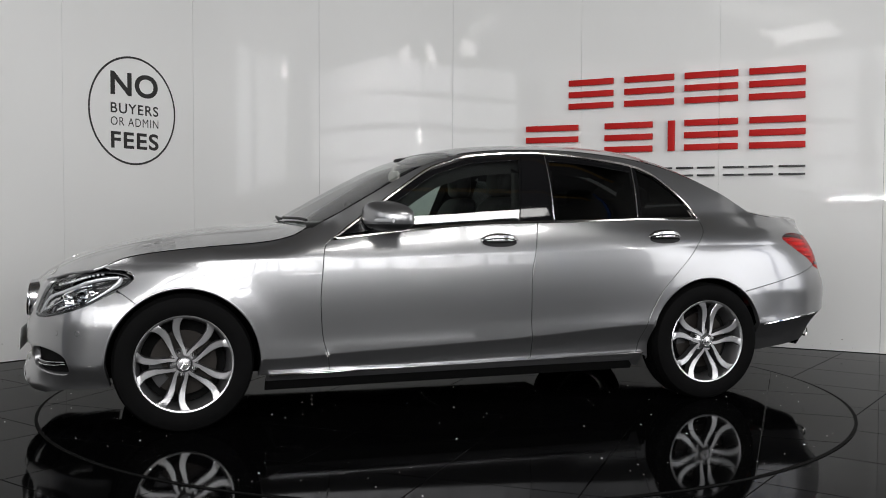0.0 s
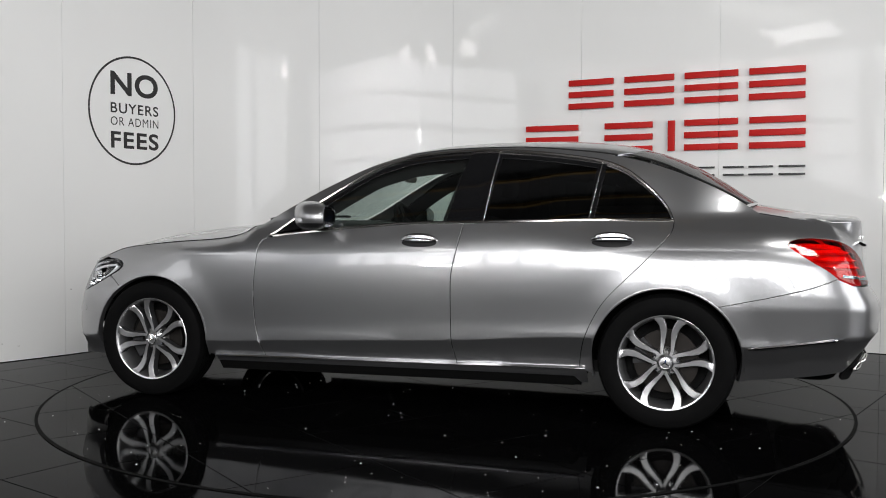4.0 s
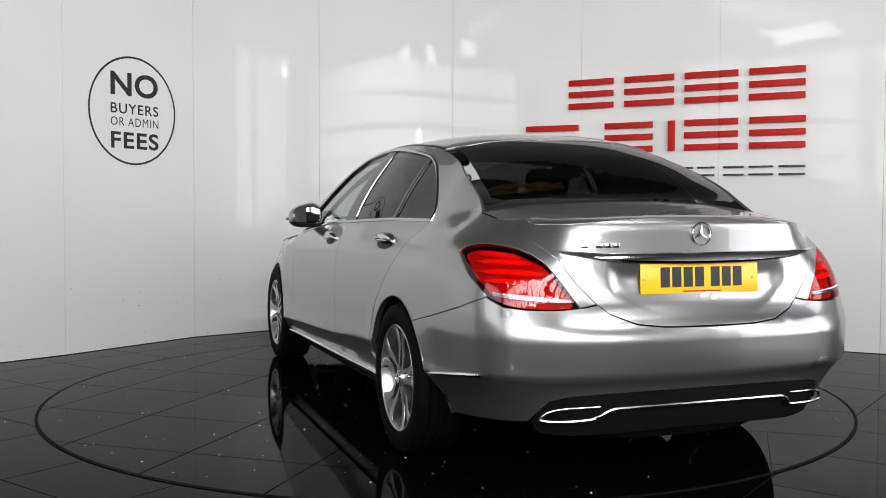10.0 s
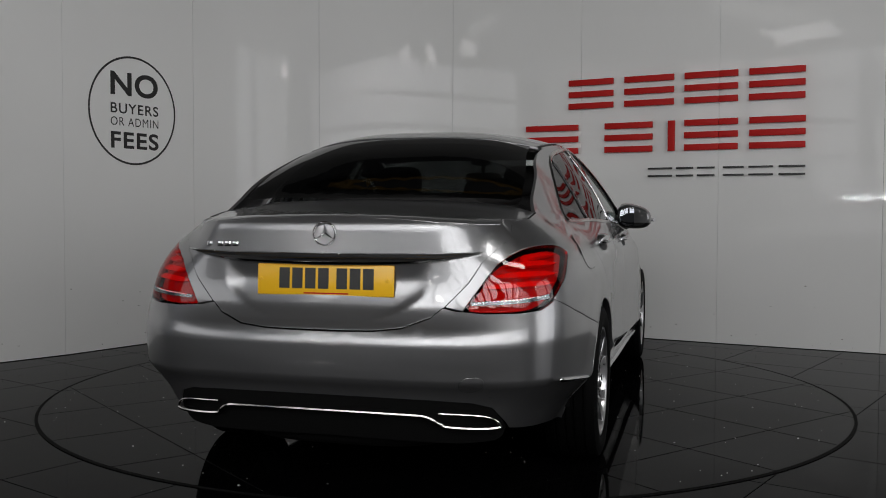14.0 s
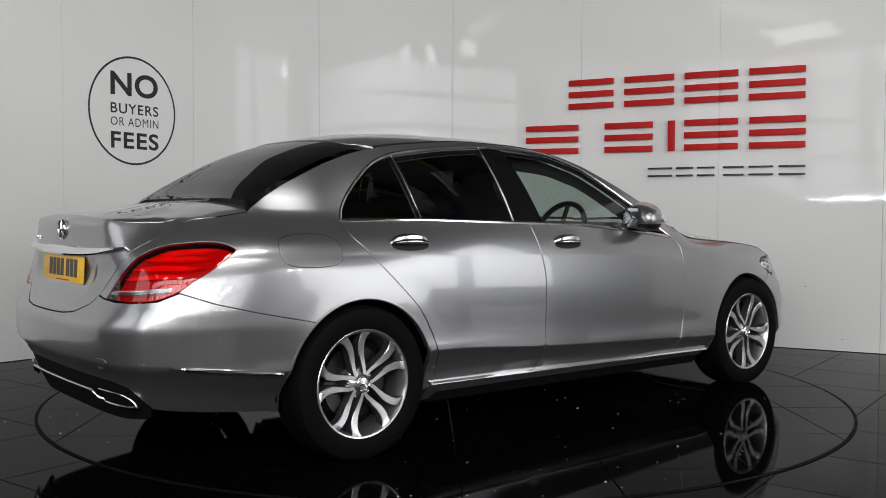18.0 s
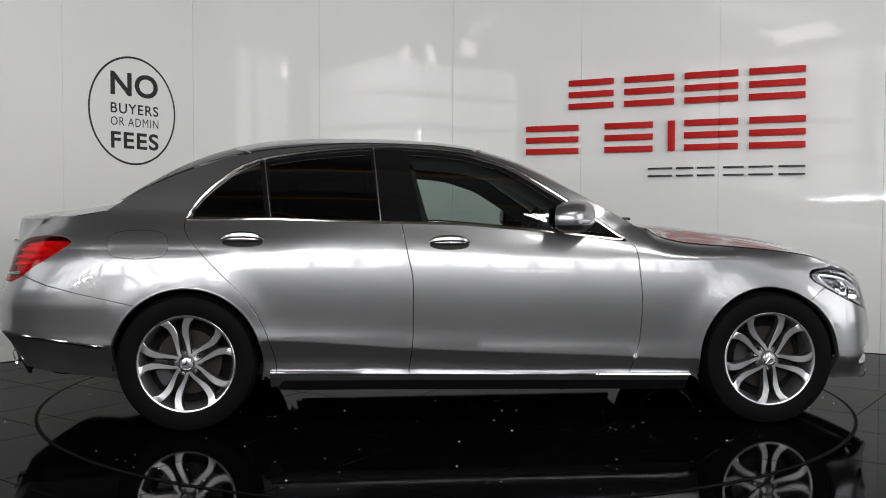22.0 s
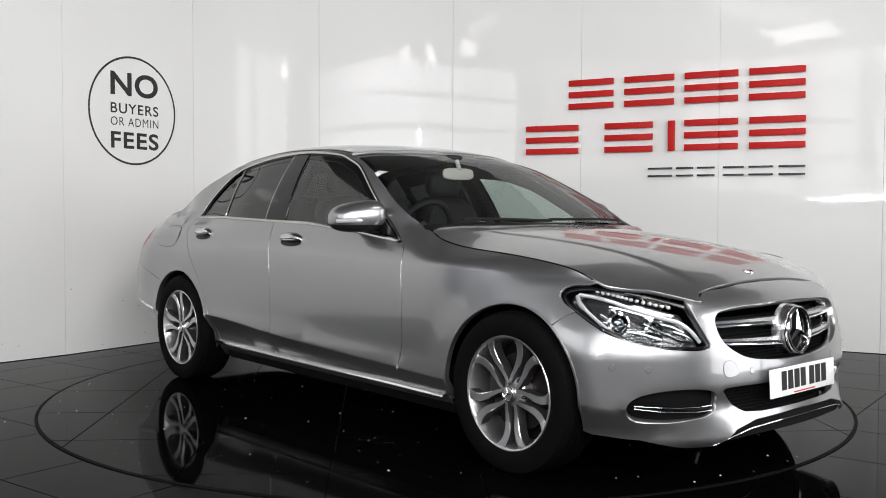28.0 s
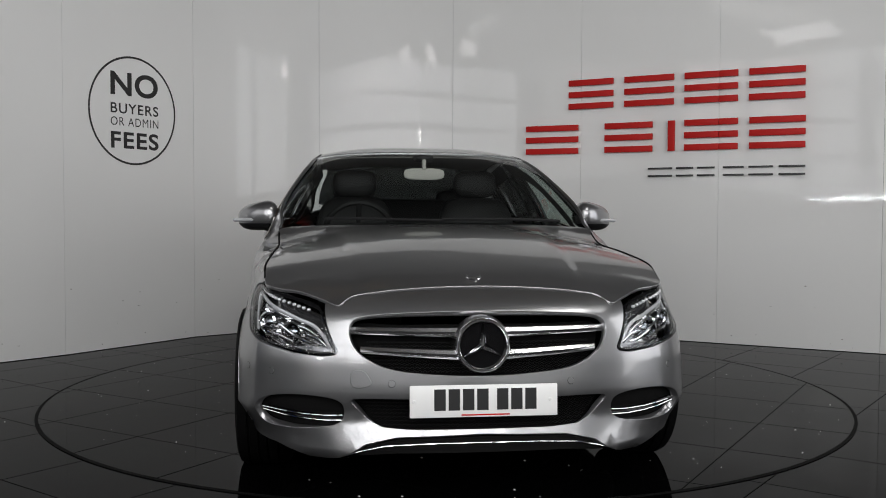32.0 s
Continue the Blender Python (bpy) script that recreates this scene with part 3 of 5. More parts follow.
CREASE = [[(s_of_x(1.9 - .025 * k), lerp_table(c, 1.9 - .025 * k) + d) for k in range(166)] for c in (LOW_CREASE, HIGH_CREASE) for d in (.0050, -.0050)]
WING_X = (.80, .83, .86, .90, .95, 1.04, 1.15, 1.25, 1.345, 1.45, 1.55, 1.63, 1.70, 1.76)
# front wings
wing = shift(front_cut[::-1], GAP) + [(.735, .915), (.765, .945)] + [(x, lerp_table(SEAM, x) - .002) for x in WING_X] \
    + [(1.80, .782), (1.77, .772), (1.70, .768), (1.665, .758), (1.645, .738), (1.647, .722), (1.672, .698), (1.722, .673), (1.69, .654)] + arc(WB, ARCH_Z, ARCH_R, 54, 191) + [(1.03, .25)]
panel("front_wing", side(wing), skin, PAINT, car, 1, mirror="both", lines=CREASE)
# doors
fdoor = shift(front_cut, -GAP) + shift(mid_cut[::-1], GAP) + shift(BELT_LINE[:4][::-1][1:], 0, -.002)
front_doors = panel("front_door", side(fdoor), skin, PAINT, car, 1, mirror="both", lines=CREASE)
rdoor = shift(mid_cut, -GAP) + [(-1.0 + GAP, .268)] + shift(rear_cut[::-1], GAP)[1:] + shift(BELT_LINE[3:][::-1][1:], 0, -.002)
rear_doors = panel("rear_door", side(rdoor), skin, PAINT, car, 1, mirror="both", lines=CREASE)

# rear quarter with roof rail and pillars in one pressing
# tail lamp and boot lid, by the distance round from the middle of the tail
LAMP_UP = [(.515, .707), (.555, .757), (.605, .815), (.655, .864), (.72, .894), (.80, .911), (.89, .921), (.97, .927), (1.03, .929), (1.09, .926), (1.13, .916), (1.155, .899)]
LAMP_LOW = [(1.15, .888), (1.12, .866), (1.07, .833), (1.03, .808), (.97, .777), (.915, .740)]
LID_SIDE = [(1.0, 1.010), (.95, 1.002), (.90, .989), (.84, .968), (.79, .958), (.72, .938), (.655, .910), (.59, .868), (.535, .797), (.452, .717)]


def from_tail(points, out=0.0):
    return [(S_END - a - out, z) for a, z in points]


DECK_X = (-1.80, -1.86, -1.93, -2.0)
quarter = side(shift(rear_cut[::-1], -GAP) + trim_top[::-1] + [(.735, .905), (.765, .935)] + rail_line) \
    + side([(x, deck_edge(x)[1]) for x in DECK_X[1:]]) + [(S_END - 1.04, lid_line(S_END - 1.04).z - .003)] + from_tail(LID_SIDE, .003) \
    + from_tail(LAMP_UP) + from_tail(LAMP_LOW) + side([(-2.064, .693), (-1.897, .652), (-1.658, .601)]) + side(arc(-WB, ARCH_Z, ARCH_R, 126, -12))
body_sides = panel("rear_quarter", quarter, skin, PAINT, car, 1, mirror="both", step=.045, lines=CREASE)

# bonnet, boot lid, roof
bonnet_half = [(2.008, 0), (2.008, .2), (2.006, .36), (2.010, .455), (2.050, .500), (2.009, .544), (1.957, .600), (1.916, .652), (1.882, .715), (1.826, .768)] + [(x, lerp_table(HOOD_EDGE, x) - .010) for x in WING_X[::-1][:-1]] + [(.805, .64), (.825, .48), (.865, .24), (.88, 0)]
bonnet = smooth_line(bonnet_half, 3)
panel("bonnet", bonnet + [(x, -y) for x, y in bonnet[::-1][1:-1]], hood, PAINT, car, 1, lift=.003, step=.032, lines=[[(.9 + .03 * k, sg * (.47 - .10 * (.05 + .03 * k) / 1.15 + d)) for k in range(37)] for sg in (1, -1) for d in (.0, .0275, .055)])
roof_half = [(.06, 0), (.045, .3), (.0, .5)] + [(x, rail_half(x) - .004) for x in (-.02, -.1, -.3, -.5, -.8, -1.0, -1.13)] + [(-1.23, .465), (-1.285, .25), (-1.30, 0)]
panel("roof", roof_half + [(x, -y) for x, y in roof_half[::-1][1:-1]], top, PAINT, car, 1)
LID_A = (1.02, .96, .91, .86, .80, .72, .64, .57, .52, .44, .36, .28, .2, .1, 0)
deck_half = [(-1.86, 0), (-1.85, .3), (-1.81, .57)] + [(deck_edge(x)[2], deck_edge(x)[0] - .006) for x in DECK_X[1:]] + [(p.x + .003, p.y - .003) for p in (lid_line(S_END - a) for a in LID_A[:-1])] + [(tail_edge(0)[0], 0)]
panel("boot_lid", deck_half + [(x, -y) for x, y in deck_half[::-1][1:-1]], deck, PAINT, car, -1 if normal_of(deck, -2.1, 0, 1).z < 0 else 1)
bm = bmesh.new()
rim_half = [(p.x + .005, max(0, p.y - .003)) for p in (lid_line(S_END - a) for a in LID_A[1:])]
rim_line = smooth_line(rim_half, 3)
tube(bm, [(x, y, deck(x, y).z - .0055) for x, y in rim_line + [(x, -y) for x, y in rim_line[::-1][1:]]], .0068, 10)
part("lid_edge", bm, PAINT, car)
boot_face = [(S_END - a, lid_line(S_END - a).z - .001) for a in LID_A[::-1]] + from_tail(LID_SIDE[1:], -.003) + [(st(.402), .683), (st(.302), .648), (st(.2), .637), (st(.1), .635), (S_END, .635)]


def tail_skin(s, z):
    """The boot's rear face with the hollow for the number plate."""
    p = skin(s, z)
    y = abs(p.y)
    w = .39 - .16 * max(0, (.80 - z) / .12) ** 2 if z < .80 else .39
    d = -.012 * math.log(sum(math.exp(-min(.5, max(-.5, v)) / .012) for v in (w - y, (z - .668) * .45, .868 - z)))
    q = ease(-.012, .070, d)
    if q:
        p.x += .015 * q
    return p


panel("boot_face", mirrored_tail(boot_face), tail_skin, PAINT, car, 1, step=.011)
# bumpers
fb = [(0, .764), (sn(.2), .76), (sn(.36), .748), (sn(.462), .743), (sn(.503), .724), (.592, .716), (.587, .703), (.567, .645), (.536, .586), (.516, .554), (.528, .540), (.545, .536), (.58, .532), (.70, .541), (.82, .561), (.89, .578), (.97, .605), (1.03, .633)] + side([(1.733, .666), (1.69, .648)]) \
    + side(arc(WB, ARCH_Z, ARCH_R, 53, -16)) + side([(1.80, .212), (1.85, .212)]) + [(sn(.76), .205), (sn(.704), .192), (sn(.61), .174), (sn(.52), .178), (sn(.46), .200), (sn(.41), .236), (sn(.303), .261), (0, .272)]
GRILLE = [(0, .697), (sn(.301), .688), (sn(.43), .677), (sn(.47), .662), (sn(.482), .627), (sn(.46), .565), (sn(.41), .525), (sn(.325), .488), (sn(.15), .473), (0, .469)]
LOWER = [(0, .395), (sn(.26), .393), (sn(.40), .394), (sn(.472), .388), (sn(.44), .35), (sn(.40), .312), (sn(.331), .284), (0, .286)]
INTAKE = [(sn(.48), .345), (sn(.50), .388), (sn(.62), .401), (sn(.74), .390), (sn(.80), .362), (sn(.812), .315), (sn(.79), .272), (sn(.70), .268), (sn(.62), .276), (sn(.50), .292)]
intake_l = rounded(INTAKE, 2)
intake_r = [(-s, z) for s, z in intake_l[::-1]]
grille_o = rounded(mirrored(GRILLE), 2)
lower_o = rounded(mirrored(LOWER), 1)
front_bumper = panel("front_bumper", mirrored(fb), skin, PAINT, car, 1, step=.04, rim=.03, holes=(grille_o, lower_o, intake_l, intake_r))
rb = [(S_END, .626), (st(.1), .627), (st(.2), .629), (st(.303), .640), (st(.402), .676), (st(.443), .711), (st(.49), .701), (S_END - .515, .700), (S_END - .60, .694), (S_END - .74, .696), (S_END - .83, .704), (S_END - .915, .734)] + side([(-2.064, .687), (-1.897, .646), (-1.656, .595)]) \
    + side(arc(-WB, ARCH_Z, ARCH_R, 127, 195)) + side([(-1.80, .235), (-2.1, .262)]) + [(st(.72), .285), (st(.67), .33), (st(.63), .368), (st(.55), .386), (st(.4), .393), (st(.2), .396), (S_END, .397)]
rear_bumper = panel("rear_bumper", mirrored_tail(rb), skin, PAINT, car, 1, step=.035, rim=.03, lines=CREASE + [[(2 * S_END - s, z) for s, z in c] for c in CREASE])
diff = [(S_END, .394), (st(.2), .393), (st(.4), .390), (st(.55), .383), (st(.625), .365), (st(.665), .328), (st(.70), .285), (st(.69), .25), (st(.66), .235), (st(.5), .225), (S_END, .235)]
panel("rear_diffuser", mirrored_tail(diff), skin, DARK, car, 1, step=.06, lift=-.004)

# glass
def in_trim(points, d):
    """A closed line drawn in by d metres towards its middle."""
    n = len(points)
    out = []
    area = sum(points[i - 1][0] * points[i][1] - points[i][0] * points[i - 1][1] for i in range(n))
    sg = 1 if area > 0 else -1
    for i in range(n):
        a, p, b = Vector(points[i - 1]), Vector(points[i]), Vector(points[(i + 1) % n])
        t = ((p - a).normalized() + (b - p).normalized())
        t = t.normalized() if t.length > 1e-6 else Vector((1, 0))
        out.append((p.x - t.y * d * sg, p.y + t.x * d * sg))
    return out


trim_outer = dense(trim_top, .03, False) + dense(BELT_LINE[::-1], .03, False)[1:-1]
trim_inner = in_trim(trim_outer, .013)


def strip(name, a, b, f, mat, parent, lift=.003, mirror="both"):
    """A raised band between two lines of as many points on the surface f."""
    made = []
    n = len(a)
    for sgn in ((1, -1) if mirror == "both" else (1,)):
        bm = bmesh.new()
        rows = []
        for p, q in zip(a, b):
            m = ((p[0] + q[0]) / 2, (p[1] + q[1]) / 2)
            nn = normal_of(f, *m, 1)
            vs = [f(*p) - nn * .006, f(*p) + nn * lift * .45, f(*m) + nn * lift, f(*q) + nn * lift * .45, f(*q) - nn * .006]
            rows.append([bm.verts.new((v.x, v.y * sgn, v.z)) for v in vs])
        for i in range(n):
            r0, r1 = rows[i], rows[(i + 1) % n]
            for k in range(4):
                bm.faces.new((r0[k], r1[k], r1[k + 1], r0[k + 1]))
        made.append(part(name, bm, mat, parent))
    return made


strip("window_trim", side(trim_outer), side(trim_inner), skin, TRIM, car, .006)
glass_line = in_trim(trim_outer, .012)


def clip_x(poly, lo_line, hi_line):
    """The part of a closed (x, z) line between two slanting cuts, each given by its foot and its head."""
    def clip(poly, a, b, sgn):
        out = []
        n = len(poly)
        def d(p):
            return sgn * ((b[0] - a[0]) * (p[1] - a[1]) - (b[1] - a[1]) * (p[0] - a[0]))
        for i in range(n):
            p, q = poly[i], poly[(i + 1) % n]
            dp, dq = d(p), d(q)
            if dp >= 0:
                out.append(p)
            if dp * dq < 0:
                t = dp / (dp - dq)
                out.append((p[0] + (q[0] - p[0]) * t, p[1] + (q[1] - p[1]) * t))
        return out
    if lo_line:
        poly = clip(poly, *lo_line, 1)
    if hi_line:
        poly = clip(poly, *hi_line, -1)
    return poly


# cuts run from foot to head; what lies to their left is behind them
FG = ((-.293, .95), (-.412, 1.42))
RG = ((-.495, .95), (-.54, 1.42))
QD = ((-1.025, .95), (-1.10, 1.42))
QD2 = ((-1.047, .95), (-1.122, 1.42))
EDGE_R = ((-.4985, .95), (-.5435, 1.42))
EDGE_Q = ((-1.0215, .95), (-1.0965, 1.42))
front_glass = clip_x(glass_line, None, FG)
b_post = clip_x(glass_line, FG, RG)
rear_glass = clip_x(glass_line, RG, QD)
q_post = clip_x(glass_line, QD, QD2)
quarter_glass = clip_x(glass_line, QD2, None)
for nm, ln, mt in (("front_side_window", front_glass, SIDEGLASS), ("rear_side_window", rear_glass, TINTED), ("quarter_window", quarter_glass, TINTED)):
    for ob in panel(nm, side(ln), skin, mt, car, 1, lift=-.010, rim=0, mirror="both"):
        ob.visible_shadow = False
for nm, ln in (("front_window_frame", front_glass), ("rear_window_frame", rear_glass)):
    wide, thin = in_trim(ln, .030), in_trim(ln, .003)
    low_edge = sorted((x, z) for x, z in BELT_LINE)
    opening = [b if p[1] < lerp_table(low_edge, p[0]) + .03 else a for p, a, b in zip(ln, wide, thin)]
    panel(nm, side(ln), skin, GLOSSBLACK, car, 1, lift=-.008, rim=.004, holes=(side(opening),), mirror="both")
for ln in (front_glass, rear_glass):
    wide = in_trim(ln, .075)
    opening = [(x, lerp_table(low_edge, x) - .01) if p[1] < lerp_table(low_edge, p[0]) + .05 else (x, z) for p, (x, z) in zip(ln, wide)]
    panel("door_frame_lining", side(in_trim(ln, -.01)), skin, LEATHER, car, 1, lift=-.055, rim=0, holes=(side(opening),), mirror="both")
panel("centre_pillar", side(b_post), skin, GLOSSBLACK, car, 1, lift=-.003, mirror="both")
panel("window_bar", side(q_post), skin, GLOSSBLACK, car, 1, lift=-.004, mirror="both")
panel("bar_edge", side(clip_x(glass_line, EDGE_Q, QD)), skin, SATIN, car, 1, lift=-.0035, mirror="both")
panel("pillar_edge", side(clip_x(glass_line, RG, EDGE_R)), skin, SATIN, car, 1, lift=-.0025, mirror="both")

ws = [(.065, 0), (.05, .3), (.01, .5), (.02, rail_half(.02) - .03), (.2, rail_half(.2) - .03), (.45, rail_half(.45) - .03), (.65, rail_half(.65) - .03), (.76, rail_half(.76) - .05), (.82, .55), (.88, .3), (.90, 0)]
ob = panel("windscreen", ws + [(x, -y) for x, y in ws[::-1][1:-1]], top, SCREEN, car, 1, lift=-.004, rim=0)
ob.visible_shadow = False
rw = [(-1.305, 0), (-1.29, .25), (-1.235, .47), (-1.15, .525)] + [(x, rail_half(x) - .045) for x in (-1.25, -1.35, -1.5, -1.65, -1.78)] + [(-1.815, .56), (-1.85, .3), (-1.86, 0)]
ob = panel("rear_window", rw + [(x, -y) for x, y in rw[::-1][1:-1]], top, TINTED, car, 1, lift=-.004, rim=0)
ob.visible_shadow = False

# lamps
HEAD = [(1.172, .728), (1.150, .750), (1.10, .762), (1.04, .765), (.92, .753), (.83, .747), (.74, .735), (.65, .718), (.603, .702), (.580, .650), (.548, .588), (.527, .554), (.542, .543), (.58, .539), (.70, .548), (.82, .568), (.89, .585), (.97, .612), (1.03, .640), (1.09, .670), (1.150, .702)]
head_o = rounded(HEAD, 1)
heads = panel("headlight", head_o, skin, CLEAR, car, 1, lift=-.002, rim=.02, mirror="both")
for ob in heads:
    ob.visible_shadow = False
strip("headlight_bezel", head_o, in_trim(head_o, .010), lambda s, z: skin(s, z) - normal_of(skin, s, z, 1) * .008, GLOSSBLACK, car, .002)
panel("headlight_housing", in_trim(head_o, .004), skin, REFLECTOR, car, 1, lift=-.07, rim=0, mirror="both")
TAILL = in_trim(from_tail(LAMP_UP) + from_tail(LAMP_LOW) + from_tail([(.83, .710), (.74, .702), (.60, .700)]), .004)
tail_o = rounded(TAILL, 1)
tails = panel("tail_lamp", tail_o, skin, REDLENS, car, 1, lift=0, rim=.02, mirror="both", step=.03)
panel("tail_lamp_housing", in_trim(tail_o, .004), skin, REDDEEP, car, 1, lift=-.032, rim=0, mirror="both", step=.03)
for ob in tails:
    ob.visible_shadow = False


# wheels, and how far each is turned: front or rear, left or right
PHASES = {(True, True): 40, (False, True): 12, (True, False): 96, (False, False): 66}


def wheel(x, side_sign):
    hub = new("wheel")
    hub.parent = car
    hub.matrix_local = pose(x, .79 * side_sign, HUB_Z, 90 if side_sign < 0 else -90, 0, 0)
    bm = bmesh.new()
    lathe(bm, [(.222, -.10), (.25, -.112), (.29, -.112), (.315, -.10), (.326, -.075), (.3275, -.062), (.320, -.060), (.320, -.054), (.328, -.052), (.328, -.021), (.320, -.019), (.320, -.013), (.328, -.011), (.328, .011), (.320, .013), (.320, .019), (.328, .021), (.328, .052), (.320, .054), (.320, .060), (.3275, .062), (.326, .075), (.315, .098), (.29, .108), (.25, .106), (.228, .096), (.222, .08)], 72, closed=True)
    part("tyre", bm, RUBBER, hub)
    bm = bmesh.new()
    lathe(bm, [(.234, .095), (.228, .100), (.222, .098), (.216, .088), (.205, .03), (.200, -.09), (.222, -.10), (.226, -.08), (.21, 0), (.228, .085)], 72, closed=True)
    part("rim", bm, ALLOY, hub)
    phase = PHASES[x > 0, side_sign > 0]
    for k in range(5):
        for e in (-1, 1):
            bm = bmesh.new()
            a = radians(phase + 72 * k)
            rows = []
            for t in range(13):
                u = t / 12
                r = .040 + (.229 - .040) * u
                da = e * radians(lerp_table([(0, 7), (.1, 12), (.25, 19.5), (.42, 24.3), (.58, 26), (.75, 25), (.9, 21.5), (1, 19)], u))
                w = lerp_table([(0, .0085), (.3, .0118), (.55, .0148), (.75, .0168), (.88, .019), (1, .031)], u)
                h = lerp_table([(0, .082), (.3, .080), (.7, .087), (1, .097)], u)
                c = Vector((math.cos(a + da) * r, math.sin(a + da) * r, 0))
                tn = Vector((-math.sin(a + da), math.cos(a + da), 0))
                rows.append([bm.verts.new(c + tn * w * q + Vector((0, 0, h + dz))) for q, dz in ((-1.05, -.045), (-1, -.003), (-.82, 0), (.82, 0), (1, -.003), (1.05, -.045))])
            for p, q in zip(rows, rows[1:]):
                for j in range(6):
                    bm.faces.new((p[j], q[j], q[(j + 1) % 6], p[(j + 1) % 6]))
            bm.faces.new(rows[0])
            bm.faces.new(rows[-1])
            ob = part("spoke", bm, ALLOY, hub)
            ob.data.materials.append(ALLOYDARK)
            for p in ob.data.polygons:
                if p.normal.z < .6:
                    p.material_index = 1
    for k in range(5):
        bm = bmesh.new()
        a = radians(phase + 36 + 72 * k)
        m = Matrix.Translation((.056 * math.cos(a), .056 * math.sin(a), 0))
        lathe(bm, [(.001, .066), (.006, .066), (.010, .060), (.011, .03), (.0115, .0)], 12, m)
        part("wheel_bolt", bm, SATIN, hub)
    bm = bmesh.new()
    lathe(bm, [(.001, .092), (.026, .092), (.031, .089), (.034, .078), (.043, .070), (.064, .055), (.07, .03), (.07, .0)], 40)
    part("hub_cap", bm, ALLOY, hub)
    bm = bmesh.new()
    lathe(bm, [(.05, .02), (.155, .02), (.155, .0), (.05, .0)], 48, closed=True)
    part("brake_disc", bm, DISC, hub)
    bm = bmesh.new()
    rows = []
    a0 = 20 if x > 0 else -20
    for k in range(9):
        a = radians((a0 if side_sign > 0 else 180 - a0) - 26 + 52 * k / 8)
        rows.append([bm.verts.new((r * math.cos(a), r * math.sin(a), z)) for r, z in ((.10, .03), (.16, .035), (.165, -.03), (.10, -.03))])
    for p, q in zip(rows, rows[1:]):
        for j in range(4):
            bm.faces.new((p[j], q[j], q[(j + 1) % 4], p[(j + 1) % 4]))
    bm.faces.new(rows[0])
    bm.faces.new(rows[-1])
    part("brake_caliper", bm, ALLOYDARK, hub)
    bm = bmesh.new()
    lathe(bm, [(.0305, .0925), (.028, .0955), (.0265, .0925)], 32, closed=True)
    for k in range(3):
        a = radians(phase + 12 + 120 * k)
        d, n = Vector((math.cos(a), math.sin(a), 0)), Vector((-math.sin(a), math.cos(a), 0))
        v = [bm.verts.new(q) for q in (d * .027 + Vector((0, 0, .0935)), n * .005 + Vector((0, 0, .0935)), n * -.005 + Vector((0, 0, .0935)), Vector((0, 0, .0965)))]
        for f in ((0, 1, 3), (0, 3, 2), (1, 2, 3)):
            bm.faces.new([v[i] for i in f])
    part("hub_emblem", bm, CHROME, hub)
    bm = bmesh.new()
    lathe(bm, [(.06, -.02), (.198, -.02)], 40)
    part("wheel_back", bm, DARK, hub)
    return hub


for x in (WB, -WB):
    for sg in (1, -1):
        wheel(x, sg)

# rolled lips of the wheel arches
for xc in (WB, -WB):
    for sg in (1, -1):
        bm = bmesh.new()
        rows = []
        for k in range(41):
            a = radians(-14 + 206 * k / 40)
            row = []
            for r, o in ((ARCH_R - .002, -.025), (ARCH_R - .003, 0), (ARCH_R - .001, .0012), (ARCH_R + .003, .0016), (ARCH_R + .007, .0010), (ARCH_R + .008, -.002)):
                x, z = xc + r * math.cos(a), ARCH_Z + r * math.sin(a)
                q = s_of_x(x)
                p = skin(q, z) + normal_of(skin, q, z, 1) * o
                row.append(bm.verts.new((p.x, p.y * sg, p.z)))
            rows.append(row)
        for p, q in zip(rows, rows[1:]):
            for j in range(5):
                bm.faces.new((p[j], q[j], q[j + 1], p[j + 1]))
        part("arch_lip", bm, PAINT, car)
# floor pan and wheel housings
bm = bmesh.new()
box(bm, -1.95, 1.85, -.50, .50, .205, .30, .02)
box(bm, -.98, .5, -.66, .66, .142, .27, .04)
box(bm, .45, .98, -.70, .70, .142, .27, .04)
part("underbody", bm, DARK, car)
for x in (WB, -WB):
    for sg in (1, -1):
        bm = bmesh.new()
        rows = []
        for k in range(25):
            a = radians(-9 + 196 * k / 24)
            rows.append([bm.verts.new((x + .366 * math.cos(a), sg * y, ARCH_Z + .366 * math.sin(a))) for y in (.80, .58)])
        for p, q in zip(rows, rows[1:]):
            bm.faces.new((p[0], p[1], q[1], q[0]))
        bm.faces.new([r[1] for r in rows])
        part("wheel_arch_liner", bm, DARK, car)
sill = [(1.03, .247), (.4, .249), (-.4, .259), (-1.0, .265), (-1.03, .262), (-1.035, .185), (-1.0, .19), (-.97, .222), (-.4, .220), (.4, .213), (1.03, .208)]
panel("sill", side(sill), skin, PAINT, car, 1, lift=-.004, mirror="both")
# near-black strip for the shade on the sill's down-facing foot
sill_foot = [(1.03, .2085), (.4, .2135), (-.4, .2205), (-.97, .2225), (-1.0, .1905), (-1.0, .168), (1.03, .152)]
panel("sill_shade_strip", side(sill_foot), skin, DARK, car, 1, lift=-.008, mirror="both")
sa = [(1.02 - 2.05 * k / 30, .244 + .024 * k / 30) for k in range(31)]
SA, SB = side(sa), side(shift(sa, 0, .013))
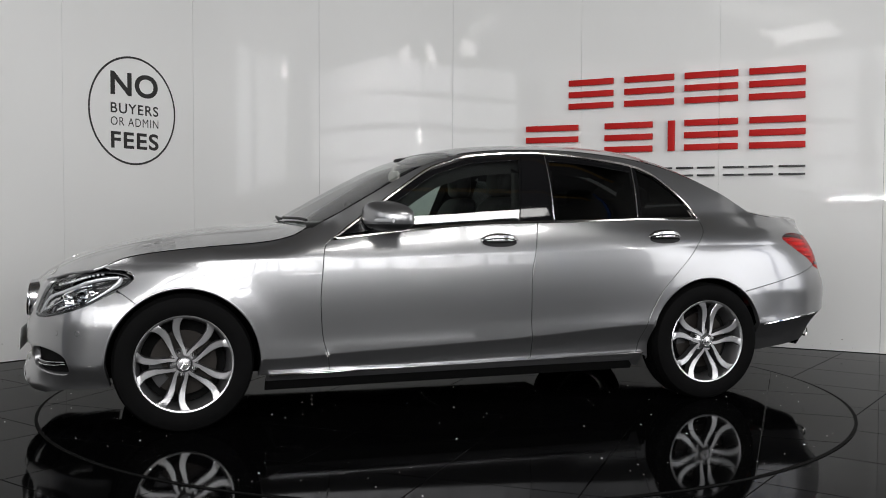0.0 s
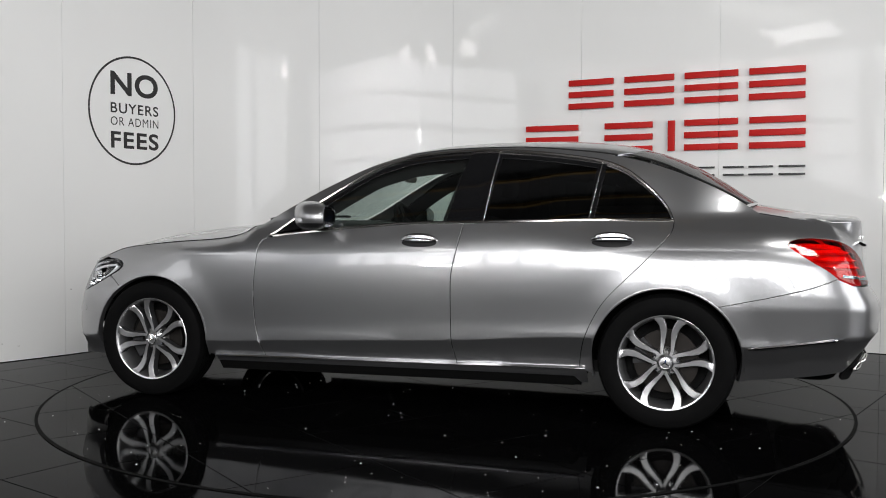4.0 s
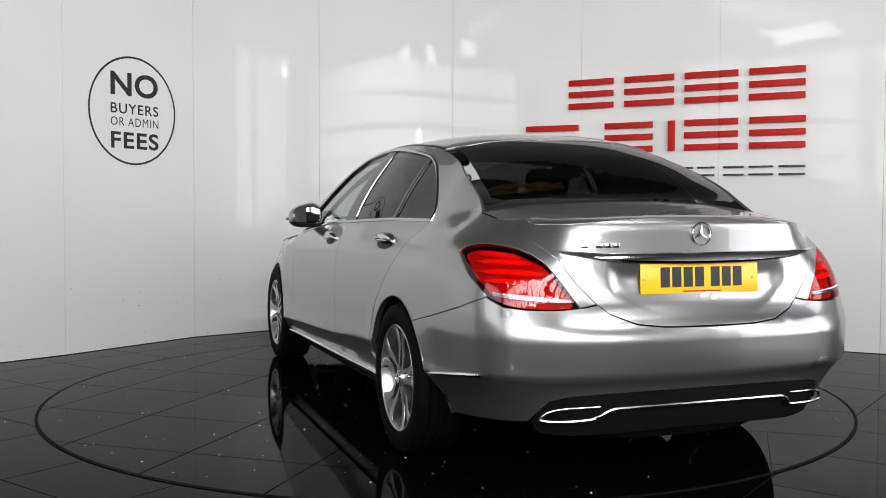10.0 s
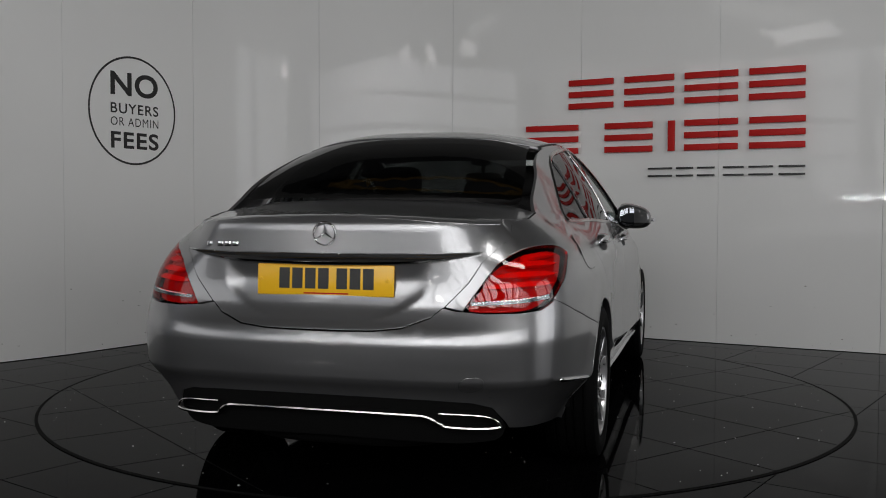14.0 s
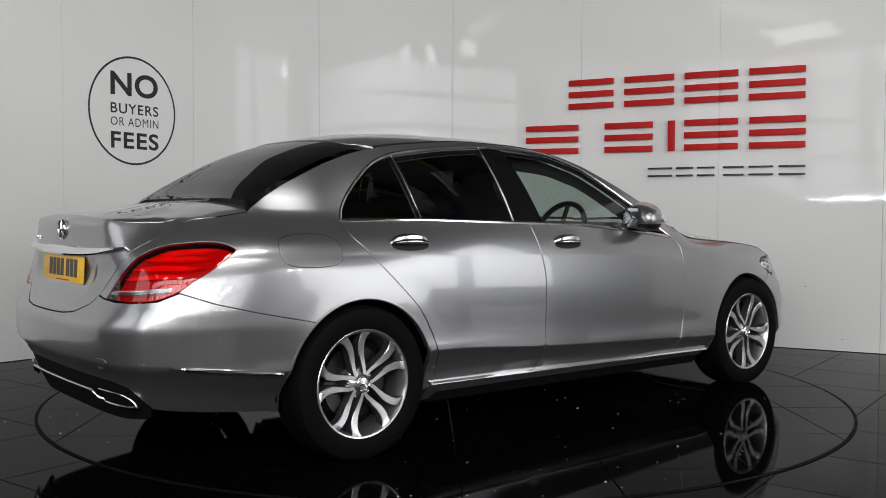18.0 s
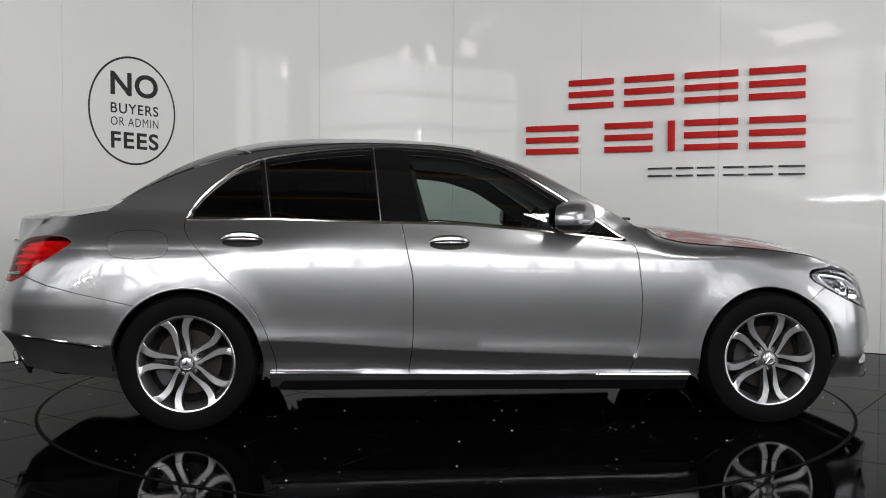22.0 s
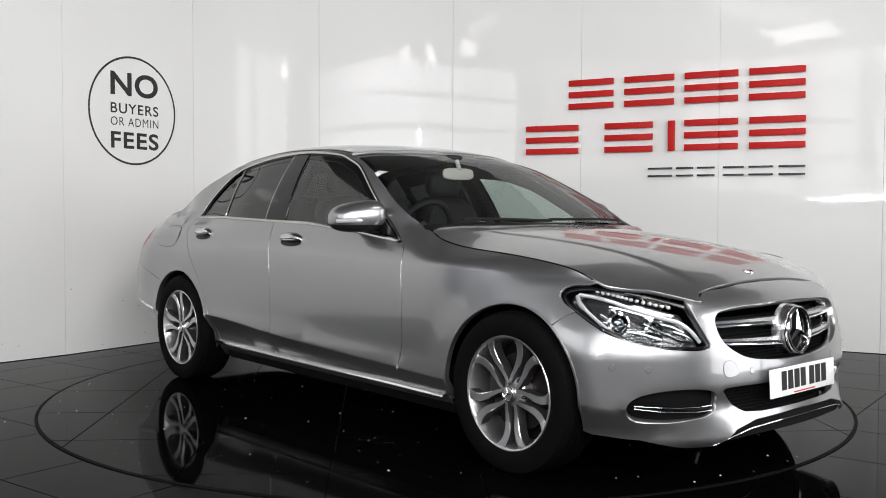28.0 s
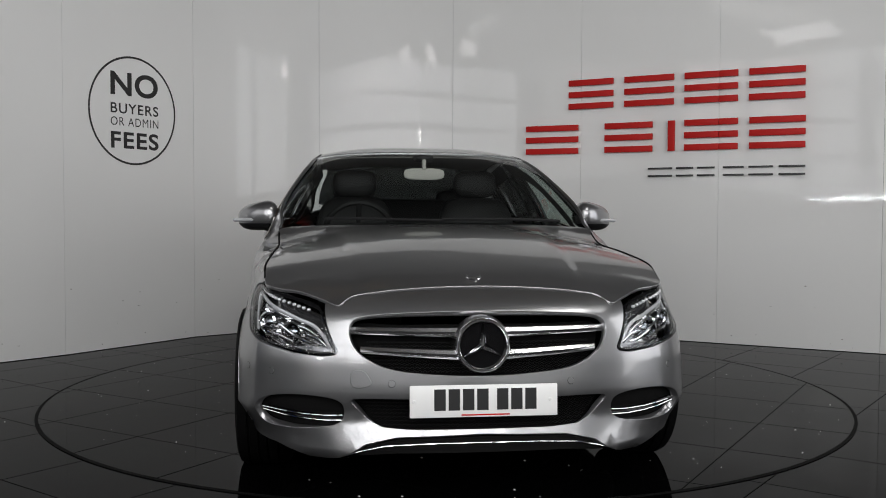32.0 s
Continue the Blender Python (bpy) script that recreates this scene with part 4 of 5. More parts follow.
for sg in (1, -1):
    bm = bmesh.new()
    rows = []
    for p, q in zip(SA, SB):
        m = ((p[0] + q[0]) / 2, (p[1] + q[1]) / 2)
        n = normal_of(skin, *m, 1)
        n = Vector((n.x, n.y, 0)).normalized()
        up = Vector((0, 0, .002))
        rows.append([bm.verts.new((v.x, v.y * sg, v.z)) for v in (skin(*p) - n * .01, skin(*p) + n * .022, skin(*p) + n * .025 + up, skin(*q) + n * .012 - up, skin(*q) + n * .009, skin(*q) - n * .01)])
    for a, b in zip(rows, rows[1:]):
        for k in range(5):
            bm.faces.new((a[k], b[k], b[k + 1], a[k + 1]))
    part("sill_trim", bm, CHROME, car)

# black tubes standing in for the shade in the shut lines of bonnet and boot
for sgn in (1, -1):
    bm = bmesh.new()
    pts = [skin(s_of_x(x), lerp_table(SEAM, x) - .002) for x in [.82 + .03 * k for k in range(33)]]
    tube(bm, [(p.x, (p.y - .004) * sgn, p.z + .0005) for p in pts], .0042, 6)
    part("bonnet_gap_shade", bm, RUBBER, car)
    bm = bmesh.new()
    pts = [(deck_edge(x)[2], deck_edge(x)[0] - .002, deck_edge(x)[1]) for x in [-1.86 - .03 * k for k in range(6)]]
    tube(bm, [(x, y * sgn, z) for x, y, z in pts], .0035, 6)
    part("boot_gap_shade", bm, RUBBER, car)
LID_FOOT = [(S_END - .402, .6785), (S_END - .302, .644), (S_END - .2, .633), (S_END - .1, .631), (S_END, .631)]

# ---- fittings on the car ----
def surf_tube(name, points, f, lift, radius, mat, parent, flat=1.0, sides=(1, -1), label=""):
    """A bar that follows the surface f through 2D points."""
    made = []
    for sgn in sides:
        bm = bmesh.new()
        pts = []
        for p in points:
            v = f(*p) + normal_of(f, *p, 1) * lift
            pts.append((v.x, v.y * sgn, v.z))
        tube(bm, pts, radius, 8, flat)
        made.append(part(name, bm, mat, parent if not isinstance(parent, (list, tuple)) else parent[0 if sgn > 0 else 1], label))
    return made


# black tubes behind the panel gaps, in place of their shade
for cut_edge in (front_cut, mid_cut, rear_cut):
    surf_tube("door_gap_shade", side(cut_edge[1:]), skin, -.010, .0075, RUBBER, car)
surf_tube("lid_gap_shade", from_tail(LID_SIDE[1:]) + LID_FOOT, skin, -.008, .0075, RUBBER, car)
surf_tube("bumper_gap_shade", side([(-2.064, .690), (-1.98, .671), (-1.897, .649), (-1.78, .624), (-1.657, .598)]), skin, -.008, .006, RUBBER, car)


def oval(cx, cz, rx, rz, n=28, p=2.0):
    out = []
    for k in range(n):
        a = 2 * math.pi * k / n
        ca, sa_ = math.cos(a), math.sin(a)
        out.append((cx + rx * math.copysign(abs(ca) ** (2 / p), ca), cz + rz * math.copysign(abs(sa_) ** (2 / p), sa_)))
    return out


def blob(bm, c, h, p=2.4, n=24, m=14, fix=None):
    """A rounded block: centre, half sizes and squareness."""
    def pw(v):
        return math.copysign(abs(v) ** (2 / p), v)
    rows = []
    for i in range(m + 1):
        t = -math.pi / 2 + math.pi * i / m
        row = []
        for k in range(n):
            a = 2 * math.pi * k / n
            v = Vector((pw(math.cos(t)) * pw(math.cos(a)) * h[0], pw(math.cos(t)) * pw(math.sin(a)) * h[1], pw(math.sin(t)) * h[2]))
            if fix:
                v = fix(v)
            row.append(bm.verts.new(Vector(c) + v))
        rows.append(row)
    for r0, r1 in zip(rows, rows[1:]):
        for k in range(n):
            bm.faces.new((r0[k], r0[(k + 1) % n], r1[(k + 1) % n], r1[k]))
    bmesh.ops.remove_doubles(bm, verts=bm.verts, dist=1e-5)


def cut(bm, co, no):
    """Keep what lies on the side of the plane to which its normal points, closed."""
    r = bmesh.ops.bisect_plane(bm, geom=bm.verts[:] + bm.edges[:] + bm.faces[:], plane_co=co, plane_no=no, clear_inner=True)
    es = [g for g in r["geom_cut"] if isinstance(g, bmesh.types.BMEdge)]
    if es:
        bmesh.ops.edgeloop_fill(bm, edges=es)


# door handles, each over a flat black oval that paints its cup's shade
for doors, x0, x1, z in ((front_doors, -.275, -.068, .897), (rear_doors, -1.262, -1.052, .909)):
    for door, sgn in zip(doors, (1, -1)):
        cx, rx = (x0 + x1) / 2, (x1 - x0) / 2
        cup = oval(s_of_x(cx), z - .012, rx * .92, .023, 32, 2.1)
        ob = panel("cup_shade", cup, skin, BLACK, door, 1, step=.03, rim=0, lift=.001, mirror=sgn < 0)
        bm = bmesh.new()
        rows = []
        for k in range(17):
            u = k / 16
            sv = s_of_x(x0 + .004 + (x1 - x0 - .008) * u)
            n = normal_of(skin, sv, z, 1)
            w = .033 * max(.12, (1 - abs(2 * u - 1) ** 2.6)) ** .6
            out = .006 + .034 * (1 - abs(2 * u - 1) ** 3)
            row = []
            for dz, o in ((-.42, .5), (-.34, .80), (.38, 1.02), (.75, .82), (1, .35), (.6, .1), (-.2, .15)):
                v = skin(sv, z + dz * w) + n * out * o
                row.append(bm.verts.new((v.x, v.y * sgn, v.z)))
            rows.append(row)
        for a, b in zip(rows, rows[1:]):
            for j in range(7):
                bm.faces.new((a[j], b[j], b[(j + 1) % 7], a[(j + 1) % 7]))
        bm.faces.new(rows[0])
        bm.faces.new(rows[-1])
        part("door_handle", bm, SATIN, door)
        bm = bmesh.new()
        pts = []
        for k in range(13):
            u = .04 + .92 * k / 12
            sv = s_of_x(x0 + (x1 - x0) * u)
            v = skin(sv, z - .004) + normal_of(skin, sv, z, 1) * (.004 + .034 * (1 - abs(2 * u - 1) ** 3))
            pts.append((v.x, v.y * sgn, v.z))
        tube(bm, pts, .0042, 6)
        part("handle_trim", bm, CHROME, door)

# door mirrors
for sgn in (1, -1):
    arm = new("door_mirror")
    arm.parent = car

    def lean(v):
        k = (v.y * 1.0) / .105
        return Vector((v.x * (1 - .12 * k) - .05 * k, v.y, v.z * (1 - .16 * k) - .012 * k))
    for nm, low, mt in (("mirror_shell", False, PAINT), ("mirror_base", True, BLACK)):
        bm = bmesh.new()
        blob(bm, (.425, .895, 1.02), (.098, .105, .074), 2.7, 28, 16, lean)
        cut(bm, (.345, .9, 1), (1, .32, 0))
        cut(bm, (.4, .9, .983), (0, 0, -1) if low else (0, 0, 1))
        if sgn < 0:
            bmesh.ops.scale(bm, vec=(1, -1, 1), verts=bm.verts)
        part(nm, bm, mt, arm)
    bm = bmesh.new()
    blob(bm, (0, 0, 0), (.006, .088, .058), 3, 20, 8)
    bmesh.ops.transform(bm, matrix=Matrix.Translation((.349, .893, 1.02)) @ Matrix.Rotation(radians(-18), 4, "Z"), verts=bm.verts)
    if sgn < 0:
        bmesh.ops.scale(bm, vec=(1, -1, 1), verts=bm.verts)
    part("mirror_glass", bm, MIRROR, arm)
    bm = bmesh.new()
    pts = [(.515 - .035 * u - .10 * max(0, u - .55), (.83 + .185 * u) * sgn, 1.004 - .004 * u) for u in [k / 12 for k in range(13)]]
    tube(bm, pts, [.003 + .008 * min(1, u * 2) for u in [k / 12 for k in range(13)]], 8, .9)
    part("indicator_strip", bm, LED, arm, "clear indicator strip")
    bm = bmesh.new()
    tube(bm, [(.50, .795 * sgn, .945), (.47, .84 * sgn, .952), (.44, .89 * sgn, .968)], [.03, .024, .03], 10, .45)
    part("mirror_arm", bm, BLACK, arm)
    bm = bmesh.new()
    vs = [(.655, .927), (.49, .955), (.50, 1.035)]
    vv = []
    for d in (.004, -.006):
        for x, z in vs:
            p = skin(s_of_x(x), z) + normal_of(skin, s_of_x(x), z, 1) * d
            vv.append(bm.verts.new((p.x, p.y * sgn, p.z)))
    bm.faces.new(vv[:3])
    bm.faces.new(vv[3:][::-1])
    for i in range(3):
        j = (i + 1) % 3
        bm.faces.new((vv[i], vv[j], vv[3 + j], vv[3 + i]))
    part("mirror_mount", bm, GLOSSBLACK, arm)

# grille
panel("grille_back", in_trim(grille_o, -.012), skin, DARK, car, 1, step=.06, rim=0, lift=-.09)
bm = bmesh.new()
for i in range(-26, 27):
    for j in range(9):
        y = i * .018 + (.009 if j % 2 else 0)
        z = .478 + j * .0125
        if abs(y) > .40 - .8 * max(0, .53 - z):
            continue
        p = skin(s_of_y(y), z)
        x = p.x - .055
        h, w = .0048, .0075
        v = [bm.verts.new((x, y + dy, z + dz)) for dy, dz in ((-w, 0), (0, h), (w, 0), (0, -h))]
        q = [bm.verts.new((x - .006, y + dy * 1.2, z + dz * 1.2)) for dy, dz in ((-w, 0), (0, h), (w, 0), (0, -h))]
        for k in range(4):
            bm.faces.new((v[k], v[(k + 1) % 4], q[(k + 1) % 4], q[k]))
part("grille_mesh", bm, BLACK, car, "black honeycomb grille mesh", False)
for sgn in (1, -1):
    for z0, z1, y1 in ((.622, .618, .462), (.556, .540, .425)):
        bm = bmesh.new()
        rows = []
        for k in range(14):
            u = k / 13
            y = .075 + (y1 - .075) * u
            z = z1 + (z0 - z1) * u
            x = skin(s_of_y(y), z).x - .018 - .01 * u
            t = .0185 - .006 * u
            rows.append([bm.verts.new((x + dx, y * sgn, z + dz * t)) for dx, dz in ((-.05, -.6), (-.012, -1), (0, -.55), (.003, .2), (-.004, .9), (-.02, 1.05), (-.05, .7))])
        for a, b in zip(rows, rows[1:]):
            for j in range(7):
                bm.faces.new((a[j], b[j], b[(j + 1) % 7], a[(j + 1) % 7]))
        bm.faces.new(rows[0])
        bm.faces.new(rows[-1])
        part("grille_slat", bm, SATIN, car)
        bm = bmesh.new()
        tube(bm, [(skin(s_of_y(.078 + (y1 - .08) * k / 12), z1 + (z0 - z1) * k / 12).x - .019 - .01 * k / 12, sgn * (.078 + (y1 - .08) * k / 12), z1 + (z0 - z1) * k / 12 - .011 + .003 * k / 12) for k in range(13)], .0035, 6)
        part("slat_edge", bm, CHROME, car)


def emblem(name, m, r, parent, back=True):
    """A plain ring with three tapering arms."""
    hub = new(name)
    hub.parent = parent
    hub.matrix_local = m
    bm = bmesh.new()
    w = r * .085
    lathe(bm, [(r + w * math.cos(a), w * 1.4 * math.sin(a)) for a in [2 * math.pi * k / 10 for k in range(10)]], 56, closed=True)
    part("ring", bm, CHROME, hub)
    bm = bmesh.new()
    for k in range(3):
        a = radians(90 + 120 * k)
        d, n = Vector((math.cos(a), math.sin(a), 0)), Vector((-math.sin(a), math.cos(a), 0))
        v = [bm.verts.new(q) for q in (d * r * .97, n * r * .13 + d * r * .06, n * r * -.13 + d * r * .06, Vector((0, 0, r * .16)), -d * r * .08)]
        for f in ((0, 1, 3), (0, 3, 2), (1, 4, 3), (4, 2, 3)):
            bm.faces.new([v[i] for i in f])
    part("arms", bm, CHROME, hub, smooth=False)
    if back:
        bm = bmesh.new()
        lathe(bm, [(.001, -r * .12), (r * .98, -r * .12), (r * 1.0, -r * .3), (.001, -r * .3)], 40)
        part("disc", bm, GLOSSBLACK, hub)
    return hub


FACE_FRONT = Matrix(((0, 0, 1, 0), (1, 0, 0, 0), (0, 1, 0, 0), (0, 0, 0, 1)))
FACE_BACK = Matrix(((0, 0, -1, 0), (-1, 0, 0, 0), (0, 1, 0, 0), (0, 0, 0, 1)))
emblem("front_emblem", Matrix.Translation((2.178, 0, .578)) @ Matrix.Rotation(radians(-4), 4, "Y") @ FACE_FRONT, .088, car)
bm = bmesh.new()
lathe(bm, [(.092, .0), (.0965, .002), (.101, -.02), (.104, -.05), (.092, -.05)], 48, Matrix.Translation((2.168, 0, .578)) @ FACE_FRONT, closed=True)
part("emblem_housing", bm, SATIN, car)
emblem("rear_emblem", Matrix.Translation((-2.3645, 0, .966)) @ Matrix.Rotation(radians(-2), 4, "Y") @ FACE_BACK, .041, car, False)
bz = hood(1.948, 0)
bm = bmesh.new()
lathe(bm, [(.001, .003), (.022, .003), (.024, .005), (.0285, .005), (.03, .0)], 32, Matrix.Translation(bz) @ Matrix.Rotation(radians(16), 4, "Y"))
part("bonnet_badge", bm, CHROME, car, "small round chrome badge")


# number plates, their writing as plain bars
def number_plate(name, m, face):
    hub = new(name)
    hub.parent = car
    hub.matrix_local = m
    bm = bmesh.new()
    box(bm, -.26, .26, -.0555, .0555, -.004, 0, .003)
    part("plate", bm, face, hub)
    for x in (-.155, -.105, -.055, -.005, .065, .115, .165):
        bm = bmesh.new()
        box(bm, x - .02, x + .02, -.032, .042, 0, .0012)
        part("character_bar", bm, INK, hub, smooth=False)
    for x in (-.245, .235):
        bm = bmesh.new()
        lathe(bm, [(.001, .003), (.005, .0028), (.007, 0)], 12, Matrix.Translation((x, .0, 0)))
        part("plate_screw", bm, face, hub)
    bm = bmesh.new()
    box(bm, -.08, .09, -.0505, -.0455, 0, .0008)
    part("dealer_bar", bm, RED, hub, smooth=False)
    return hub


number_plate("front_number_plate", Matrix.Translation((2.205, 0, .389)) @ Matrix.Rotation(radians(-3), 4, "Y") @ FACE_FRONT, PLATEWHITE)
number_plate("rear_number_plate", Matrix.Translation((-2.363, 0, .801)) @ Matrix.Rotation(radians(3), 4, "Y") @ FACE_BACK, PLATEYELLOW)

# lower grilles and intakes
panel("lower_grille_back", in_trim(lower_o, -.01), skin, DARK, car, 1, step=.06, rim=0, lift=-.06)
bm = bmesh.new()
for i in range(-28, 29):
    for j in range(8):
        y = i * .017 + (.0085 if j % 2 else 0)
        z = .292 + j * .013
        if abs(y) > .36 + .9 * (z - .29):
            continue
        x = skin(s_of_y(y), z).x - .035
        h, w = .005, .007
        v = [bm.verts.new((x, y + dy, z + dz)) for dy, dz in ((-w, 0), (0, h), (w, 0), (0, -h))]
        q = [bm.verts.new((x - .006, y + dy * 1.2, z + dz * 1.2)) for dy, dz in ((-w, 0), (0, h), (w, 0), (0, -h))]
        for k in range(4):
            bm.faces.new((v[k], v[(k + 1) % 4], q[(k + 1) % 4], q[k]))
part("lower_grille_mesh", bm, BLACK, car, "black honeycomb mesh", False)
panel("intake_back", in_trim(intake_l, -.008), skin, DARK, car, 1, step=.05, rim=0, lift=-.035, mirror="both")
for dz, r in ((0, .0019), (-.016, .0024)):
    surf_tube("intake_trim", [(s_of_y(.497), .326 + dz), (s_of_y(.56), .322 + dz), (s_of_y(.64), .322 + dz), (s_of_y(.71), .327 + dz), (s_of_y(.785), .338 + dz)], skin, -.012, r, CHROME, car)
surf_tube("intake_blade", [(s_of_y(.495), .318), (s_of_y(.56), .314), (s_of_y(.64), .314), (s_of_y(.71), .319), (s_of_y(.775), .33)], skin, -.024, .012, GLOSSBLACK, car, .8)
lip = [(-s_of_y(y), z) for y, z in ((.56, .17), (.50, .18), (.42, .213), (.34, .232), (.2, .240))] + [(0, .243)]
lip = lip + [(-s, z) for s, z in lip[::-1][1:]]
surf_tube("splitter_edge", lip, skin, -.004, .0022, CHROME, car, sides=(1,))
spl = [(0, .266), (s_of_y(.30), .256), (s_of_y(.40), .234), (s_of_y(.46), .191), (s_of_y(.52), .172), (s_of_y(.5), .155), (s_of_y(.42), .185), (s_of_y(.3), .205), (0, .212)]
panel("splitter", mirrored(spl), skin, DARK, car, 1, step=.05, lift=-.02)
for y, z in ((.32, .446), (.839, .478), (.747, .472)):
    for sgn in (1, -1):
        s = s_of_y(y)
        for nm, r, mt, lf in (("sensor_ring", .0125, INK, .0005), ("parking_sensor", .0108, PAINT, .0016)):
            panel(nm, oval(s, z, r, r, 18), skin, mt, front_bumper, 1, step=.012, rim=.001, lift=lf, mirror=sgn < 0)
for y in (.62, .24):
    for sgn in (1, -1):
        s = s_of_y(y, True)
        for nm, r, mt, lf in (("sensor_ring", .0125, INK, .0005), ("parking_sensor", .0108, PAINT, .0016)):
            panel(nm, oval(s, .418 - .006 * (y < .3), r, r, 18), skin, mt, rear_bumper, 1, step=.012, rim=.001, lift=lf, mirror=sgn < 0)
flap = [(-s_of_y(y), z) for y, z in ((.462, .492), (.415, .494), (.388, .455), (.392, .436), (.44, .424), (.465, .44))]
flap = rounded(flap, 2)
panel("tow_flap_gap", flap, skin, INK, front_bumper, 1, step=.02, rim=0, lift=.0006)
panel("tow_flap", in_trim(flap, .0022), skin, PAINT, front_bumper, 1, step=.02, rim=.001, lift=.0022)
flap = rounded([(s_of_y(y, True), z) for y, z in ((-.50, .425), (-.58, .43), (-.60, .485), (-.51, .485))], 2)
panel("tow_flap_gap", flap, skin, INK, rear_bumper, 1, step=.02, rim=0, lift=.0006)
panel("tow_flap", in_trim(flap, .0022), skin, PAINT, rear_bumper, 1, step=.02, rim=.001, lift=.0022)
# fuel flap, on the right flank only
ff = rounded(side([(-1.79, .952), (-1.53, .955), (-1.50, .88), (-1.52, .818), (-1.76, .816), (-1.80, .87)]), 2)
panel("fuel_flap_gap", ff, skin, INK, body_sides[1], 1, step=.04, rim=0, lift=.0006, mirror=True)
panel("fuel_flap", in_trim(ff, .0036), skin, PAINT, body_sides[1], 1, step=.03, rim=.001, lift=.0022, mirror=True)

# bright trim at the tail
bar = [(st(y), z) for y, z in ((.585, .900), (.5, .893), (.38, .884), (.2, .879), (0, .877), (-.2, .879), (-.38, .884), (-.5, .893), (-.585, .900))]
bm = bmesh.new()
rows = []
for k, (s, z) in enumerate(smooth_line(bar, 4)):
    n = normal_of(skin, s, z, 1)
    y = abs(plan_at(s)[1])
    h = .0180 * (1 - (y / .60) ** 3) + .002
    rows.append([bm.verts.new(skin(s, z + h * a) + n * b) for a, b in ((-1, -.004), (-1, .016), (-.6, .0215), (.6, .014), (1, .004), (1, -.004))])
for a, b in zip(rows, rows[1:]):
    for j in range(6):
        bm.faces.new((a[j], b[j], b[(j + 1) % 6], a[(j + 1) % 6]))
bm.faces.new(rows[0])
bm.faces.new(rows[-1])
part("boot_trim", bm, CHROME, car)
for k in range(4):
    y = .485 - .034 * k - (.02 if k else 0)
    bm = bmesh.new()
    box(bm, -.013, .013, -.009, .009, -.002, .003, .002)
    ob = part("model_badge_bar", bm, CHROME, car)
    s = st(y)
    n = normal_of(skin, s, .925, 1)
    ob.matrix_local = Matrix.Translation(skin(s, .925) + n * .001) @ n.to_track_quat("Z", "Y").to_matrix().to_4x4()
surf_tube("bumper_trim", smooth_line(side([(-1.80, .404), (-1.95, .424), (-2.08, .441), (-2.15, .449), (-2.20, .455)]), 3), skin, .002, [.003] + [.008] * 11 + [.003], CHROME, car, 1.0)
exh_bar = [(.627, .297), (.60, .291), (.52, .290), (.445, .2945), (.425, .303), (.40, .323), (.375, .334), (.34, .337), (.2, .339), (0, .340)]
EX = exh_bar + [(-y, z) for y, z in exh_bar[::-1][1:]]


def tail_low(y, z):
    """The line of the rear skirt."""
    p = skin(st(y), max(z, .30))
    return Vector((p.x, y, z))


bm = bmesh.new()
tube(bm, [tail_low(y, z) + Vector((-.004 - .012 * (abs(y) < .42), 0, 0)) for y, z in smooth_line(EX, 3)], .0072, 8)
part("exhaust_trim", bm, TRIM, car)
for sgn in (1, -1):
    bm = bmesh.new()
    tube(bm, [tail_low(sgn * y, z) + Vector((-.006, 0, 0)) for y, z in smooth_line([(.627, .297), (.618, .317), (.592, .333), (.55, .340), (.48, .343), (.422, .345)], 3)], .0045, 8)
    part("exhaust_rim", bm, TRIM, car)
    bm = bmesh.new()
    ring = [(.615, .30), (.605, .322), (.57, .334), (.43, .338), (.415, .322), (.44, .302), (.52, .297)]
    v0 = [bm.verts.new(tail_low(sgn * y, z) + Vector((.012, 0, 0))) for y, z in ring]
    v1 = [bm.verts.new(tail_low(sgn * y, z) + Vector((.12, 0, 0))) for y, z in ring]
    for i in range(7):
        bm.faces.new((v0[i], v0[(i + 1) % 7], v1[(i + 1) % 7], v1[i]))
    bm.faces.new(v1)
    part("exhaust_outlet", bm, DARK, car)
bm = bmesh.new()
blob(bm, (-2.12, 0, .245), (.15, .42, .075), 3.0)
part("silencer", bm, DARK, car)

